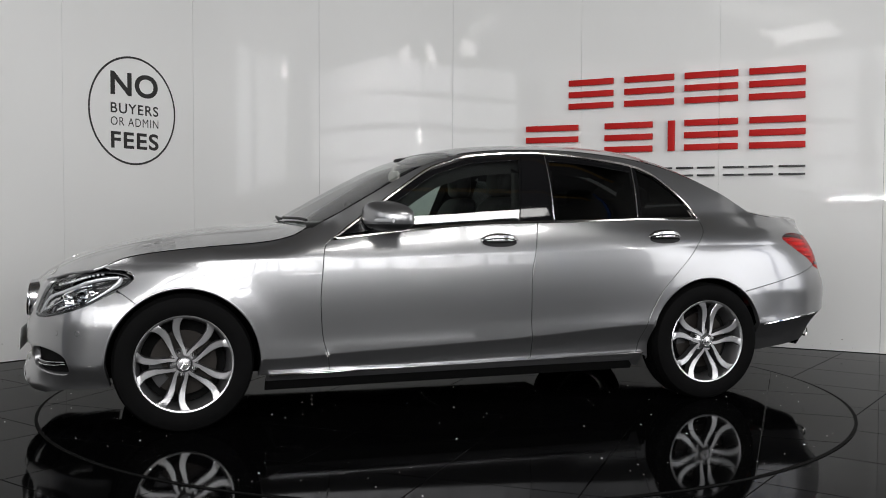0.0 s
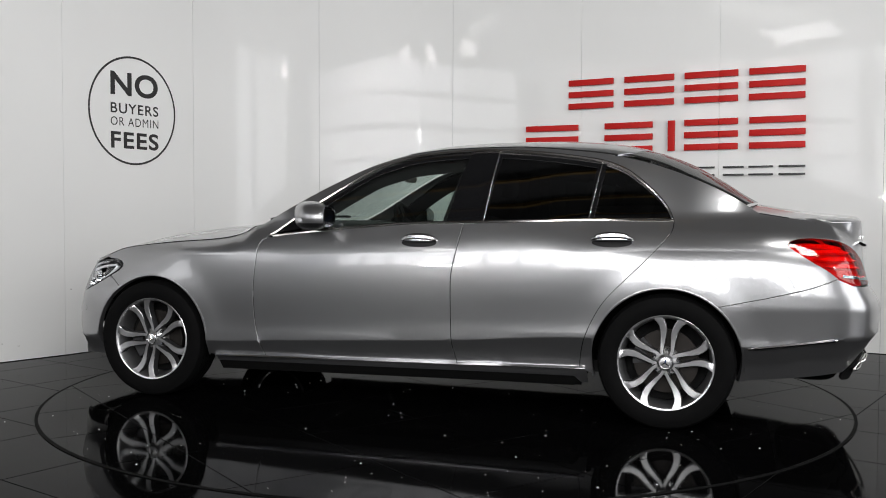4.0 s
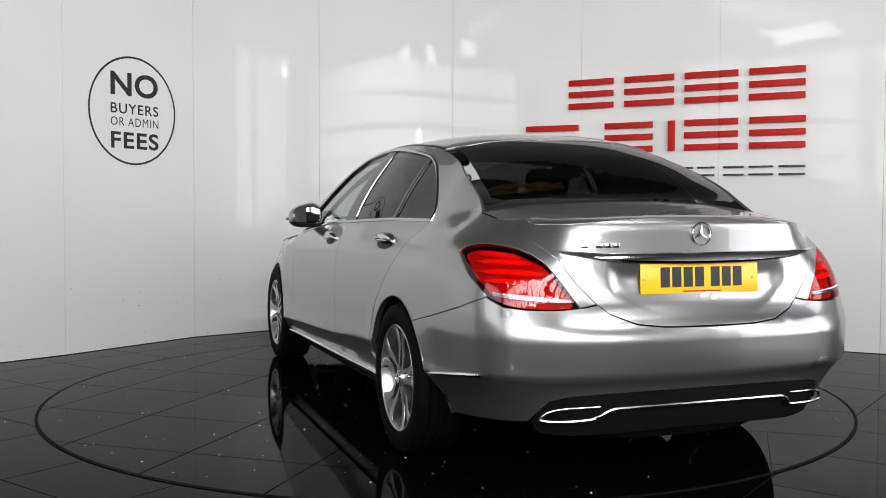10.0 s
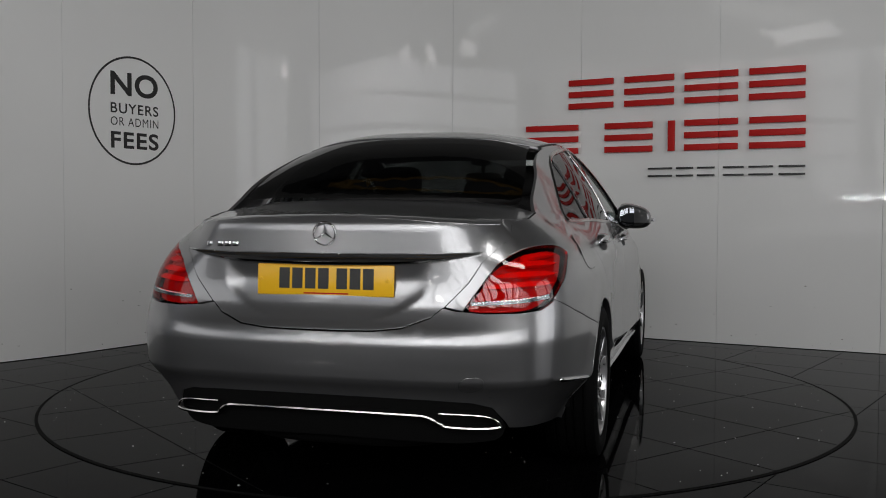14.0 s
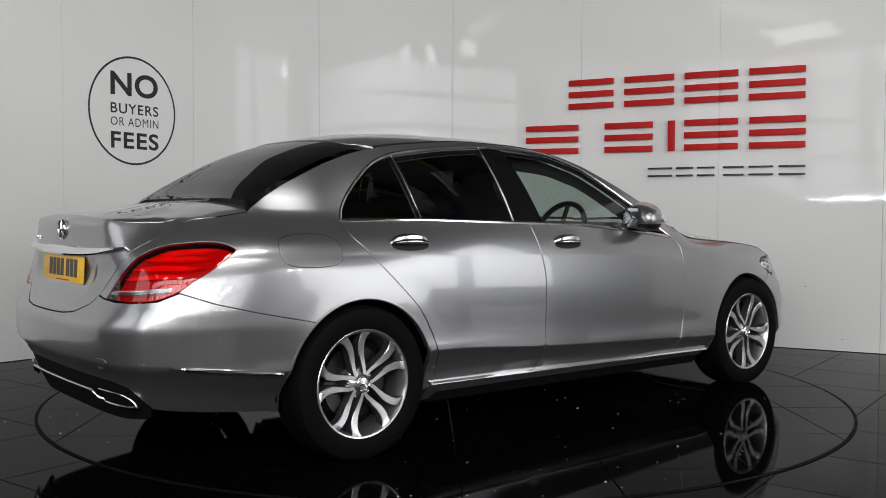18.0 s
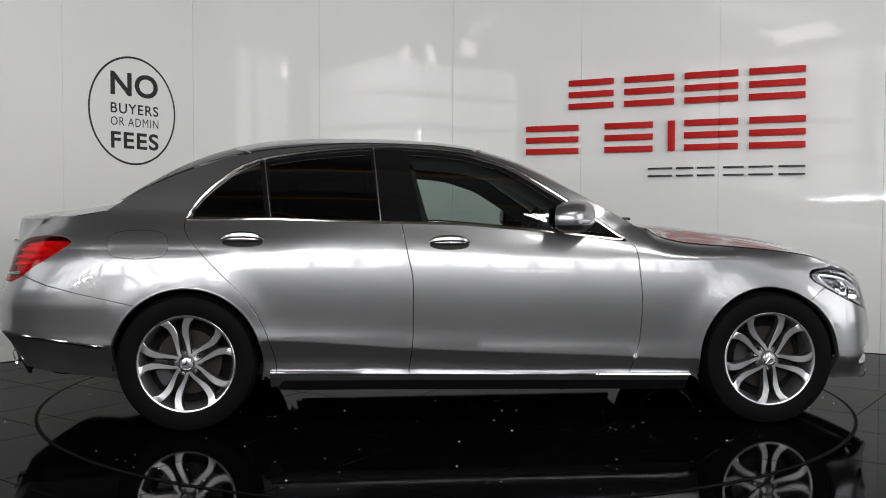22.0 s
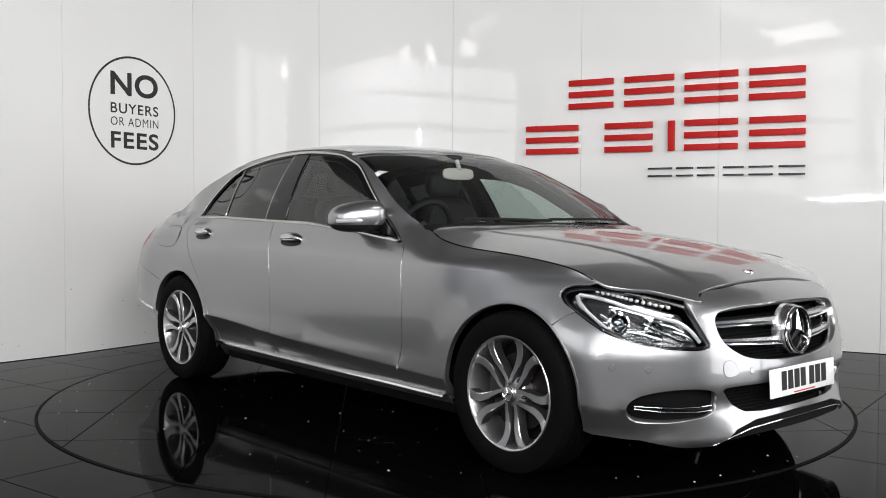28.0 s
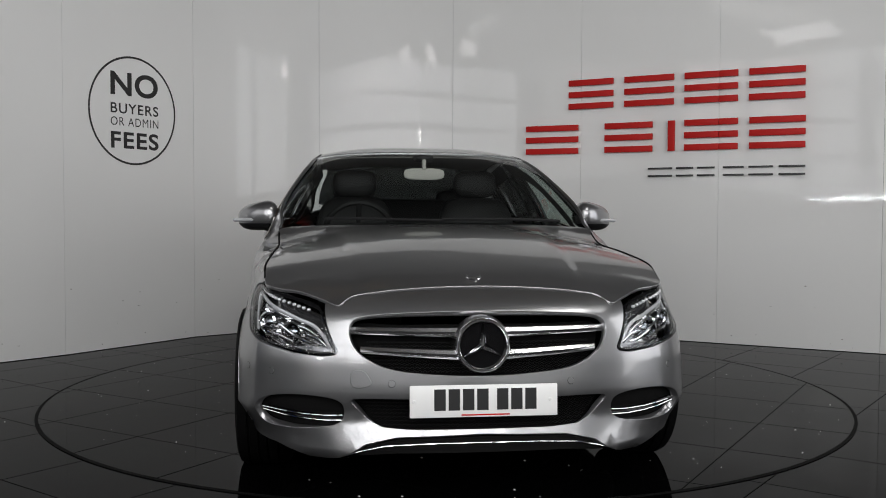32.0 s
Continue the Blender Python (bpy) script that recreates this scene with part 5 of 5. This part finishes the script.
# inside the headlights
for sgn, hl in zip((1, -1), heads):
    def lamp_part(name, pts, lift, radius, mat, flat=1.0):
        surf_tube(name, pts, skin, lift, radius, mat, (hl, hl), flat, (sgn,))
    lamp_part("light_guide", smooth_line([(1.105, .738), (1.02, .730), (.895, .709), (.80, .687), (.715, .664), (.635, .642), (.585, .605), (.553, .566)], 4), -.022, .0058, LED, 1.3)
    lamp_part("light_guide", smooth_line([(1.115, .734), (1.095, .705), (1.03, .663), (.95, .618)], 4), -.025, [.0075] * 6 + [.005] * 7, LED, 1.5)
    lamp_part("lower_guide", smooth_line([(.79, .640), (.72, .610), (.645, .580), (.60, .572)], 3), -.02, .005, CHROME)
    for k in range(14):
        s = 1.02 - .027 * k
        z = .752 - .0030 * k - .00008 * k * k
        n = normal_of(skin, s, z, 1)
        p = skin(s, z) - n * .018
        bm = bmesh.new()
        blob(bm, (p.x, p.y * sgn, p.z), (.008, .008, .0065), 2.4, 8, 6)
        part("led", bm, LED, hl)
    for s0, z0, s1, z1, d in ((.96, .700, .74, .660, .03), (.86, .612, .72, .580, .03), (.71, .640, .62, .605, .034), (.66, .610, .58, .572, .034), (1.0, .672, .93, .632, .04)):
        lamp_part("reflector_edge", smooth_line([(s0, z0), ((s0 + s1) / 2, (z0 + z1) / 2 + .006), (s1, z1)], 3), -d, .005, CHROME, 1.6)
    for s, z, r in ((.91, .650, .034), (.745, .622, .036)):
        n = normal_of(skin, s, z, 1)
        p = skin(s, z) - n * .052
        m = Matrix.Translation((p.x, p.y * sgn, p.z)) @ Vector((n.x, n.y * sgn * .5, 0)).to_track_quat("Z", "Y").to_matrix().to_4x4()
        bm = bmesh.new()
        lathe(bm, [(r * 1.25, -.02), (r * 1.2, .018), (r * 1.02, .022), (r * .98, .006)], 28, m)
        part("projector_bezel", bm, CHROME, hl)
        bm = bmesh.new()
        lathe(bm, [(.0005, .022), (r * .4, .019), (r * .75, .010), (r * .97, -.004)], 28, m)
        part("projector_lens", bm, MIRROR, hl)
        bm = bmesh.new()
        for k in range(5):
            a = radians(40 + 70 * k)
            q = m @ Vector((r * 1.5 * math.cos(a), r * 1.4 * math.sin(a), -.005))
            box(bm, q.x - .012, q.x + .012, q.y - .012, q.y + .012, q.z - .006, q.z + .006, .002)
        part("reflector_facets", bm, CHROME, hl)

# inside the tail lamps
LAMP_ROWS = ((1.09, .904, .80, .892, .010), (1.06, .871, .70, .866, .011), (1.02, .836, .64, .826, .011), (.965, .802, .60, .786, .010))
for sgn, tl in zip((1, -1), tails):
    s0, s1 = S_END - .885, S_END - .55
    low = [(s0 + (s1 - s0) * k / 10, .744 - .021 * k / 10 - .004 * math.sin(math.pi * k / 10)) for k in range(11)]
    high = [(s, z + .013 - .003 * k / 10) for k, (s, z) in enumerate(low)]
    panel("reversing_light", low + high[::-1], skin, CLEAR, tl, 1, step=.02, rim=.002, lift=.0022, mirror=sgn < 0)
    panel("lamp_strip", low + high[::-1], skin, REFLECTOR, tl, 1, step=.02, rim=0, lift=.0008, mirror=sgn < 0)
    for k in range(22):
        u = (k + .3) / 22
        s, z = s0 + (s1 - s0) * u, .7515 - .022 * u
        n = normal_of(skin, s, z, 1)
        p = skin(s, z) - n * .006
        bm = bmesh.new()
        blob(bm, (p.x, p.y * sgn, p.z), (.0065, .0065, .009), 2.4, 8, 6)
        part("led", bm, CHROME, tl)
    for x0, z0, y1, z1, h in LAMP_ROWS:
        a, b = S_END - x0, S_END - y1
        rows = [(a + (b - a) * k / 14, z0 + (z1 - z0) * k / 14 + .006 * math.sin(math.pi * k / 14)) for k in range(15)]
        bm = bmesh.new()
        grid = []
        for k, (s, z) in enumerate(rows):
            n = normal_of(skin, s, z, 1)
            hh = h * min(1, .25 + k / 4, .25 + (14 - k) / 3)
            row = []
            for dz, o in ((-1.1, .028), (-1, .012), (0, .017), (1, .026)):
                v = skin(s, z + dz * hh) - n * o
                row.append(bm.verts.new((v.x, v.y * sgn, v.z)))
            grid.append(row)
        for p, q in zip(grid, grid[1:]):
            for m in range(3):
                bm.faces.new((p[m], q[m], q[m + 1], p[m + 1]))
        part("lamp_band", bm, REDBRIGHT, tl)

# roof mouldings, cowl, wipers
for sgn in (1, -1):
    bm = bmesh.new()
    rows = []
    for k in range(28):
        x = -.03 - 1.12 * k / 27
        h = rail_half(x) - .012
        rows.append([bm.verts.new((p.x, p.y * sgn, p.z + dz)) for p, dz in ((top(x, h - .016), -.004), (top(x, h - .014), .0022), (top(x, h), .0022), (top(x, h + .004), -.004))])
    for a, b in zip(rows, rows[1:]):
        for j in range(3):
            bm.faces.new((a[j], b[j], b[j + 1], a[j + 1]))
    part("roof_moulding", bm, BLACK, car)
bm = bmesh.new()
rows = []
for k in range(21):
    y = -.72 + 1.44 * k / 20
    f = .885 - .085 * (abs(y) / .72) ** 2
    rows.append([bm.verts.new(v) for v in ((f + .05, y, hood(f, y).z - .045), (f - .03, y, hood(f, y).z - .032), (f - .14, y, hood(f, y).z - .012), (f - .2, y, hood(f, y).z - .02))])
for a, b in zip(rows, rows[1:]):
    for j in range(3):
        bm.faces.new((a[j], b[j], b[j + 1], a[j + 1]))
part("cowl", bm, BLACK, car)
for y0, y1 in ((.62, .02), (.02, -.55)):
    bm = bmesh.new()
    pts = []
    for k in range(9):
        y = y0 + (y1 - y0) * k / 8
        x = .845 - .06 * (abs(y) / .7) ** 2 - .012 * k / 8
        pts.append((x, y, top(x, y).z + .012))
    tube(bm, pts, .008, 6)
    part("wiper", bm, BLACK, car)

# ---- inside the car ----
lin = [(x, y * .95) for x, y in roof_half]
ob = panel("headliner", lin + [(x, -y) for x, y in lin[::-1][1:-1]], top, HEADLINER, car, 1, rim=0, lift=-.03)
panel("door_lining", side(shift(fdoor, 0, .0)), skin, LEATHER, car, 1, rim=0, lift=-.06, step=.08, mirror="both")
panel("door_lining", side(shift(rdoor, 0, .0)), skin, LEATHER, car, 1, rim=0, lift=-.06, step=.08, mirror="both")
bm = bmesh.new()
box(bm, -1.75, 1.0, -.74, .74, .24, .30)
box(bm, -1.9, -1.35, -.60, .60, .9, 1.0, .03)
part("cabin_floor", bm, LEATHER, car)
bm = bmesh.new()
blob(bm, (.62, 0, .86), (.28, .74, .13), 4, 32, 12)
part("dashboard", bm, LEATHER, car)
bm = bmesh.new()
m = Matrix.Translation((.30, -.37, .93)) @ Matrix.Rotation(radians(-66), 4, "Y")
lathe(bm, [(.18 + .016 * math.cos(a), .016 * math.sin(a)) for a in [2 * math.pi * k / 8 for k in range(8)]], 32, m, closed=True)
lathe(bm, [(.001, .02), (.06, .02), (.075, 0), (.06, -.02)], 20, m)
for a in (0, 180, 270):
    d = Vector((math.cos(radians(a)), math.sin(radians(a)), 0))
    tube(bm, [m @ (d * .05), m @ (d * .18)], .014, 6)
tube(bm, [m @ Vector((0, 0, 0)), m @ Vector((0, 0, -.22))], .03, 8)
part("steering_wheel", bm, LEATHER, car)


def seat(x, y, w, front=True):
    hub = new("front_seat" if front else "rear_seat")
    hub.parent = car
    hub.matrix_local = pose(x, y, 0)
    bm = bmesh.new()
    blob(bm, (.05, 0, .47), (.27, w, .10), 4, 24, 10)
    part("seat_cushion", bm, LEATHER, hub)
    bm = bmesh.new()
    def rake(v):
        return Vector((v.x - .36 * (v.z + .3), v.y * (1 - .12 * max(0, v.z / .33)), v.z))
    blob(bm, (-.17, 0, .80), (.085, w, .335), 4.5, 24, 14, rake)
    part("seat_back", bm, LEATHER, hub)
    heads_ = (0,) if front else (-.36, .36)
    for h in heads_:
        bm = bmesh.new()
        blob(bm, (-.385 if front else -.40, h, 1.215 if front else 1.13), (.055, .135, .085 if front else .07), 3.2, 20, 10)
        tube(bm, [(-.36, h - .05, 1.02), (-.38, h - .05, 1.18)], .007, 6)
        tube(bm, [(-.36, h + .05, 1.02), (-.38, h + .05, 1.18)], .007, 6)
        part("headrest", bm, LEATHER, hub)


seat(.02, -.37, .25)
seat(.02, .37, .25)
seat(-.82, 0, .62, False)
bm = bmesh.new()
blob(bm, (.17, 0, 1.255), (.012, .115, .033), 3.5, 24, 8)
tube(bm, [(.18, 0, 1.28), (.15, 0, 1.35)], .012, 8)
part("inside_mirror", bm, HEADLINER, car, "rear-view mirror on the windscreen")
bm = bmesh.new()
blob(bm, (.10, 0, 1.345), (.07, .06, .02), 3, 16, 8)
part("mirror_mount", bm, BLACK, car)

# ---- signs on the wall ----
def wall_frame(k):
    """Pose of wall panel k: x along it, y up, z out into the room."""
    a, b = Vector(WALL_LINE[k]), Vector(WALL_LINE[k + 1])
    d = (b - a).normalized()
    return Matrix(((d.x, 0, d.y, a.x), (d.y, 0, -d.x, a.y), (0, 1, 0, 0), (0, 0, 0, 1)))


def lettering(name, text, x0, x1, z0, z1, m, mat, parent, bold=0.0, space=1.1):
    """A word set to fill a box on the wall."""
    cu = bpy.data.curves.new(name, "FONT")
    cu.body, cu.size, cu.extrude, cu.offset, cu.space_character = text, 1.0, 0.0, bold, space
    ob = bpy.data.objects.new(name, cu)
    scene.collection.objects.link(ob)
    me = bpy.data.meshes.new_from_object(ob)
    scene.collection.objects.unlink(ob)
    bpy.data.objects.remove(ob)
    xs, ys = [v.co.x for v in me.vertices], [v.co.y for v in me.vertices]
    for v in me.vertices:
        v.co = ((v.co.x - min(xs)) / (max(xs) - min(xs)) * (x1 - x0) + x0, (v.co.y - min(ys)) / (max(ys) - min(ys)) * (z1 - z0) + z0, .0015)
    word = new(name)
    word.parent = parent
    bm = bmesh.new()
    bm.from_mesh(me)
    left = set(bm.verts)
    glyphs = []
    while left:
        todo, island = [left.pop()], []
        while todo:
            v = todo.pop()
            island.append(v)
            for e in v.link_edges:
                o = e.other_vert(v)
                if o in left:
                    left.discard(o)
                    todo.append(o)
        glyphs.append(island)
    for island in sorted(glyphs, key=lambda g: min(v.co.x for v in g)):
        index = {v: k for k, v in enumerate(island)}
        fs = {f for v in island for f in v.link_faces}
        one = bpy.data.meshes.new("letter")
        one.from_pydata([v.co[:] for v in island], [], [[index[v] for v in f.verts] for f in fs])
        finish("letter", one, mat, word)
    bm.free()
    return word


notice = new("fees_notice")
notice.matrix_world = wall_frame(5)
tagged(notice, "round black no-fees notice lettered on the white wall", "sign")
bm = bmesh.new()
rings = []
for r in (.401, .417):
    rings.append([bm.verts.new((.613 + r * .972 * math.cos(2 * math.pi * k / 96), 1.820 + r * math.sin(2 * math.pi * k / 96), .0015)) for k in range(96)])
for k in range(96):
    bm.faces.new((rings[0][k], rings[1][k], rings[1][(k + 1) % 96], rings[0][(k + 1) % 96]))
part("circle", bm, INK, notice)
lettering("word", "NO", .404, .846, 1.929, 2.110, None, INK, notice, .026, 1.06)
lettering("word", "BUYERS", .404, .848, 1.793, 1.872, None, INK, notice, .014, 1.12)
lettering("word", "OR ADMIN", .404, .848, 1.700, 1.765, None, INK, notice, .0, 1.15)
lettering("word", "FEES", .404, .848, 1.526, 1.655, None, INK, notice, .024, 1.12)


def bars(name, k, cells, mat, depth):
    """Plain raised bars, one set for each sign of the lettering."""
    made = []
    for x0, x1, z0, z1, n, hub in cells:
        h = (z1 - z0)
        for i in range(n):
            zc = z0 + h * (i + .5) / n if n > 1 else (z0 + z1) / 2
            t = h * .10 if n > 1 else h / 2
            if n > 1:
                zc = z0 + t + (h - 2 * t) * i / (n - 1)
            bm = bmesh.new()
            box(bm, x0, x1, zc - t, zc + t, .022, .022 + depth, .002)
            ob = part(name, bm, mat, hub)
            ob.matrix_local = wall_frame(k)
            made.append(ob)
    return made


dealer = new("dealer_sign")
tagged(dealer, "raised red and black name sign on the white wall", "sign")
R_TOP, R_MID, R_LOW = (1.928, 2.175), (1.551, 1.797), (1.342, 1.418)
bars("red_bar", 9, [(-.10, .296, *R_TOP, 3, dealer), (.392, .807, *R_TOP, 3, dealer), (.893, 1.166, *R_TOP, 3, dealer),
                    (.224, .634, *R_MID, 3, dealer), (.762, .818, *R_MID, 1, dealer), (.895, 1.166, *R_MID, 3, dealer)], RED, .02)
bars("red_bar", 10, [(.004, .148, *R_TOP, 3, dealer), (.233, .646, *R_TOP, 3, dealer), (.004, .152, *R_MID, 3, dealer), (.238, .652, *R_MID, 3, dealer)], RED, .02)
bars("red_bar", 8, [(.72, 1.19, *R_MID, 3, dealer)], RED, .02)
bars("black_bar", 9, [(.597, .80, *R_LOW, 2, dealer), (.83, .97, *R_LOW, 2, dealer), (1.0, 1.14, *R_LOW, 2, dealer)], SIGNBLACK, .012)
bars("black_bar", 10, [(.04, .20, *R_LOW, 2, dealer), (.235, .42, *R_LOW, 2, dealer), (.46, .655, *R_LOW, 2, dealer)], SIGNBLACK, .012)

# ---- floor tiles, as single pieces ----
def clip_circle(poly, r, n=120):
    for k in range(n):
        a = 2 * math.pi * k / n
        nx, ny = math.cos(a), math.sin(a)
        out = []
        for i in range(len(poly)):
            p, q = poly[i], poly[(i + 1) % len(poly)]
            dp, dq = p[0] * nx + p[1] * ny - r, q[0] * nx + q[1] * ny - r
            if dp <= 0:
                out.append(p)
            if dp * dq < 0:
                t = dp / (dp - dq)
                out.append((p[0] + (q[0] - p[0]) * t, p[1] + (q[1] - p[1]) * t))
        poly = out
        if not poly:
            break
    return poly


def tile_mesh(name, poly, z):
    """A thin slab with a small chamfer."""
    c = Vector((sum(p[0] for p in poly) / len(poly), sum(p[1] for p in poly) / len(poly)))
    n = len(poly)
    def inset(p, d):
        v = Vector(p) - c
        return c + v * max(0, 1 - d / max(.02, v.length))
    verts = [(*p, z - .006) for p in poly] + [(*p, z - .0012) for p in poly] + [(*inset(p, .0022), z) for p in poly]
    faces = [tuple(range(2 * n, 3 * n))]
    for r in (0, n):
        faces += [(r + i, r + (i + 1) % n, r + n + (i + 1) % n, r + n + i) for i in range(n)]
    me = bpy.data.meshes.new(name)
    me.from_pydata(verts, [], faces)
    me.update()
    return me


def turned(p, deg):
    a = radians(deg)
    return (p[0] * math.cos(a) - p[1] * math.sin(a), p[0] * math.sin(a) + p[1] * math.cos(a))


G = .0016
for i in range(-5, 5):
    for j in range(-5, 5):
        x, y = i * .6 + .0, j * .6 + .01
        sq = [(x + G, y + G), (x + .6 - G, y + G), (x + .6 - G, y + .6 - G), (x + G, y + .6 - G)]
        poly = clip_circle([turned(p, -38) for p in sq], TABLE_R - .014)
        if len(poly) >= 3:
            area = abs(sum(poly[k - 1][0] * poly[k][1] - poly[k][0] * poly[k - 1][1] for k in range(len(poly)))) / 2
            if area > .002:
                finish("floor_tile", tile_mesh("floor_tile", poly, .004), FLOOR, turntable)
sq = [(G, G), (.6 - G, G), (.6 - G, .58 - G), (G, .58 - G)]
square = tile_mesh("floor_tile", [turned(p, -36) for p in sq], .0)
square.materials.append(FLOOR)
for i in range(-9, 10):
    for j in range(-9, 9):
        o = turned((i * .6 + .343, j * .58 + .313), -36)
        r = math.hypot(o[0], o[1] + 0)
        mid = turned((i * .6 + .643, j * .58 + .603), -36)
        if math.hypot(*mid) < TABLE_R - .5 or mid[1] < -5.2 or mid[1] > 3.4 or abs(mid[0]) > 4.6:
            continue
        ob = new("floor_tile", square)
        ob.parent = floor
        ob.matrix_local = pose(o[0], o[1], 0)
bm = bmesh.new()
lathe(bm, [(TABLE_R - .012, .0035), (TABLE_R + .003, .0035), (TABLE_R + .003, -.004), (TABLE_R - .012, -.004)], 180, closed=True)
tagged(part("turntable_rim", bm, JOINT), "thin black gap ring round the turntable", "", "", "structure")
# dust and chips that catch the light
rnd = random.Random(5)
for hub, r0, r1, count, z in ((turntable, 0, 2.2, 240, .0045), (floor, 2.3, 3.6, 120, .0005)):
    verts, faces = [], []
    for k in range(count):
        r, a, q = r0 + (r1 - r0) * math.sqrt(rnd.random()), rnd.random() * 6.283, rnd.choice((.0018, .0024, .0024, .0032, .005))
        x, y = r * math.cos(a), r * math.sin(a)
        b = len(verts)
        verts += [(x + q * math.cos(2 * math.pi * i / 5), y + q * math.sin(2 * math.pi * i / 5), z) for i in range(5)] + [(x, y, z + q * .7)]
        faces += [(b + i, b + (i + 1) % 5, b + 5) for i in range(5)]
    me = bpy.data.meshes.new("dust")
    me.from_pydata(verts, [], faces)
    tagged(finish("dust", me, SPECK, hub), "", "", "", "stuff")

# scuffs and grime low on the wall
rnd = random.Random(11)
verts, faces = [], []
for k in range(4, 12):
    m = wall_frame(k)
    for _ in range(9):
        x, z, w, h = rnd.uniform(.03, 1.15), .03 + .55 * rnd.random() ** 2.2, rnd.uniform(.002, .012), rnd.uniform(.0012, .004)
        b = len(verts)
        verts += [m @ Vector((x + w * math.cos(a) * rnd.uniform(.6, 1), z + h * math.sin(a), .0012)) for a in [2 * math.pi * i / 7 for i in range(7)]]
        faces.append(tuple(range(b, b + 7)))
me = bpy.data.meshes.new("scuff_marks")
me.from_pydata(verts, [], faces)
GRIME = material("grey_scuff", (.30, .29, .27), .7)
tagged(finish("scuff_marks", me, GRIME), "small grey scuff marks low on the white wall", "", "", "structure")



def motions():
    walk(turntable, [(t, pose(0, 0, 0, 0, 0, a)) for t, a in TURN])
    walk(car, [(t, car_pose(a)) for t, a in TURN])


motions()
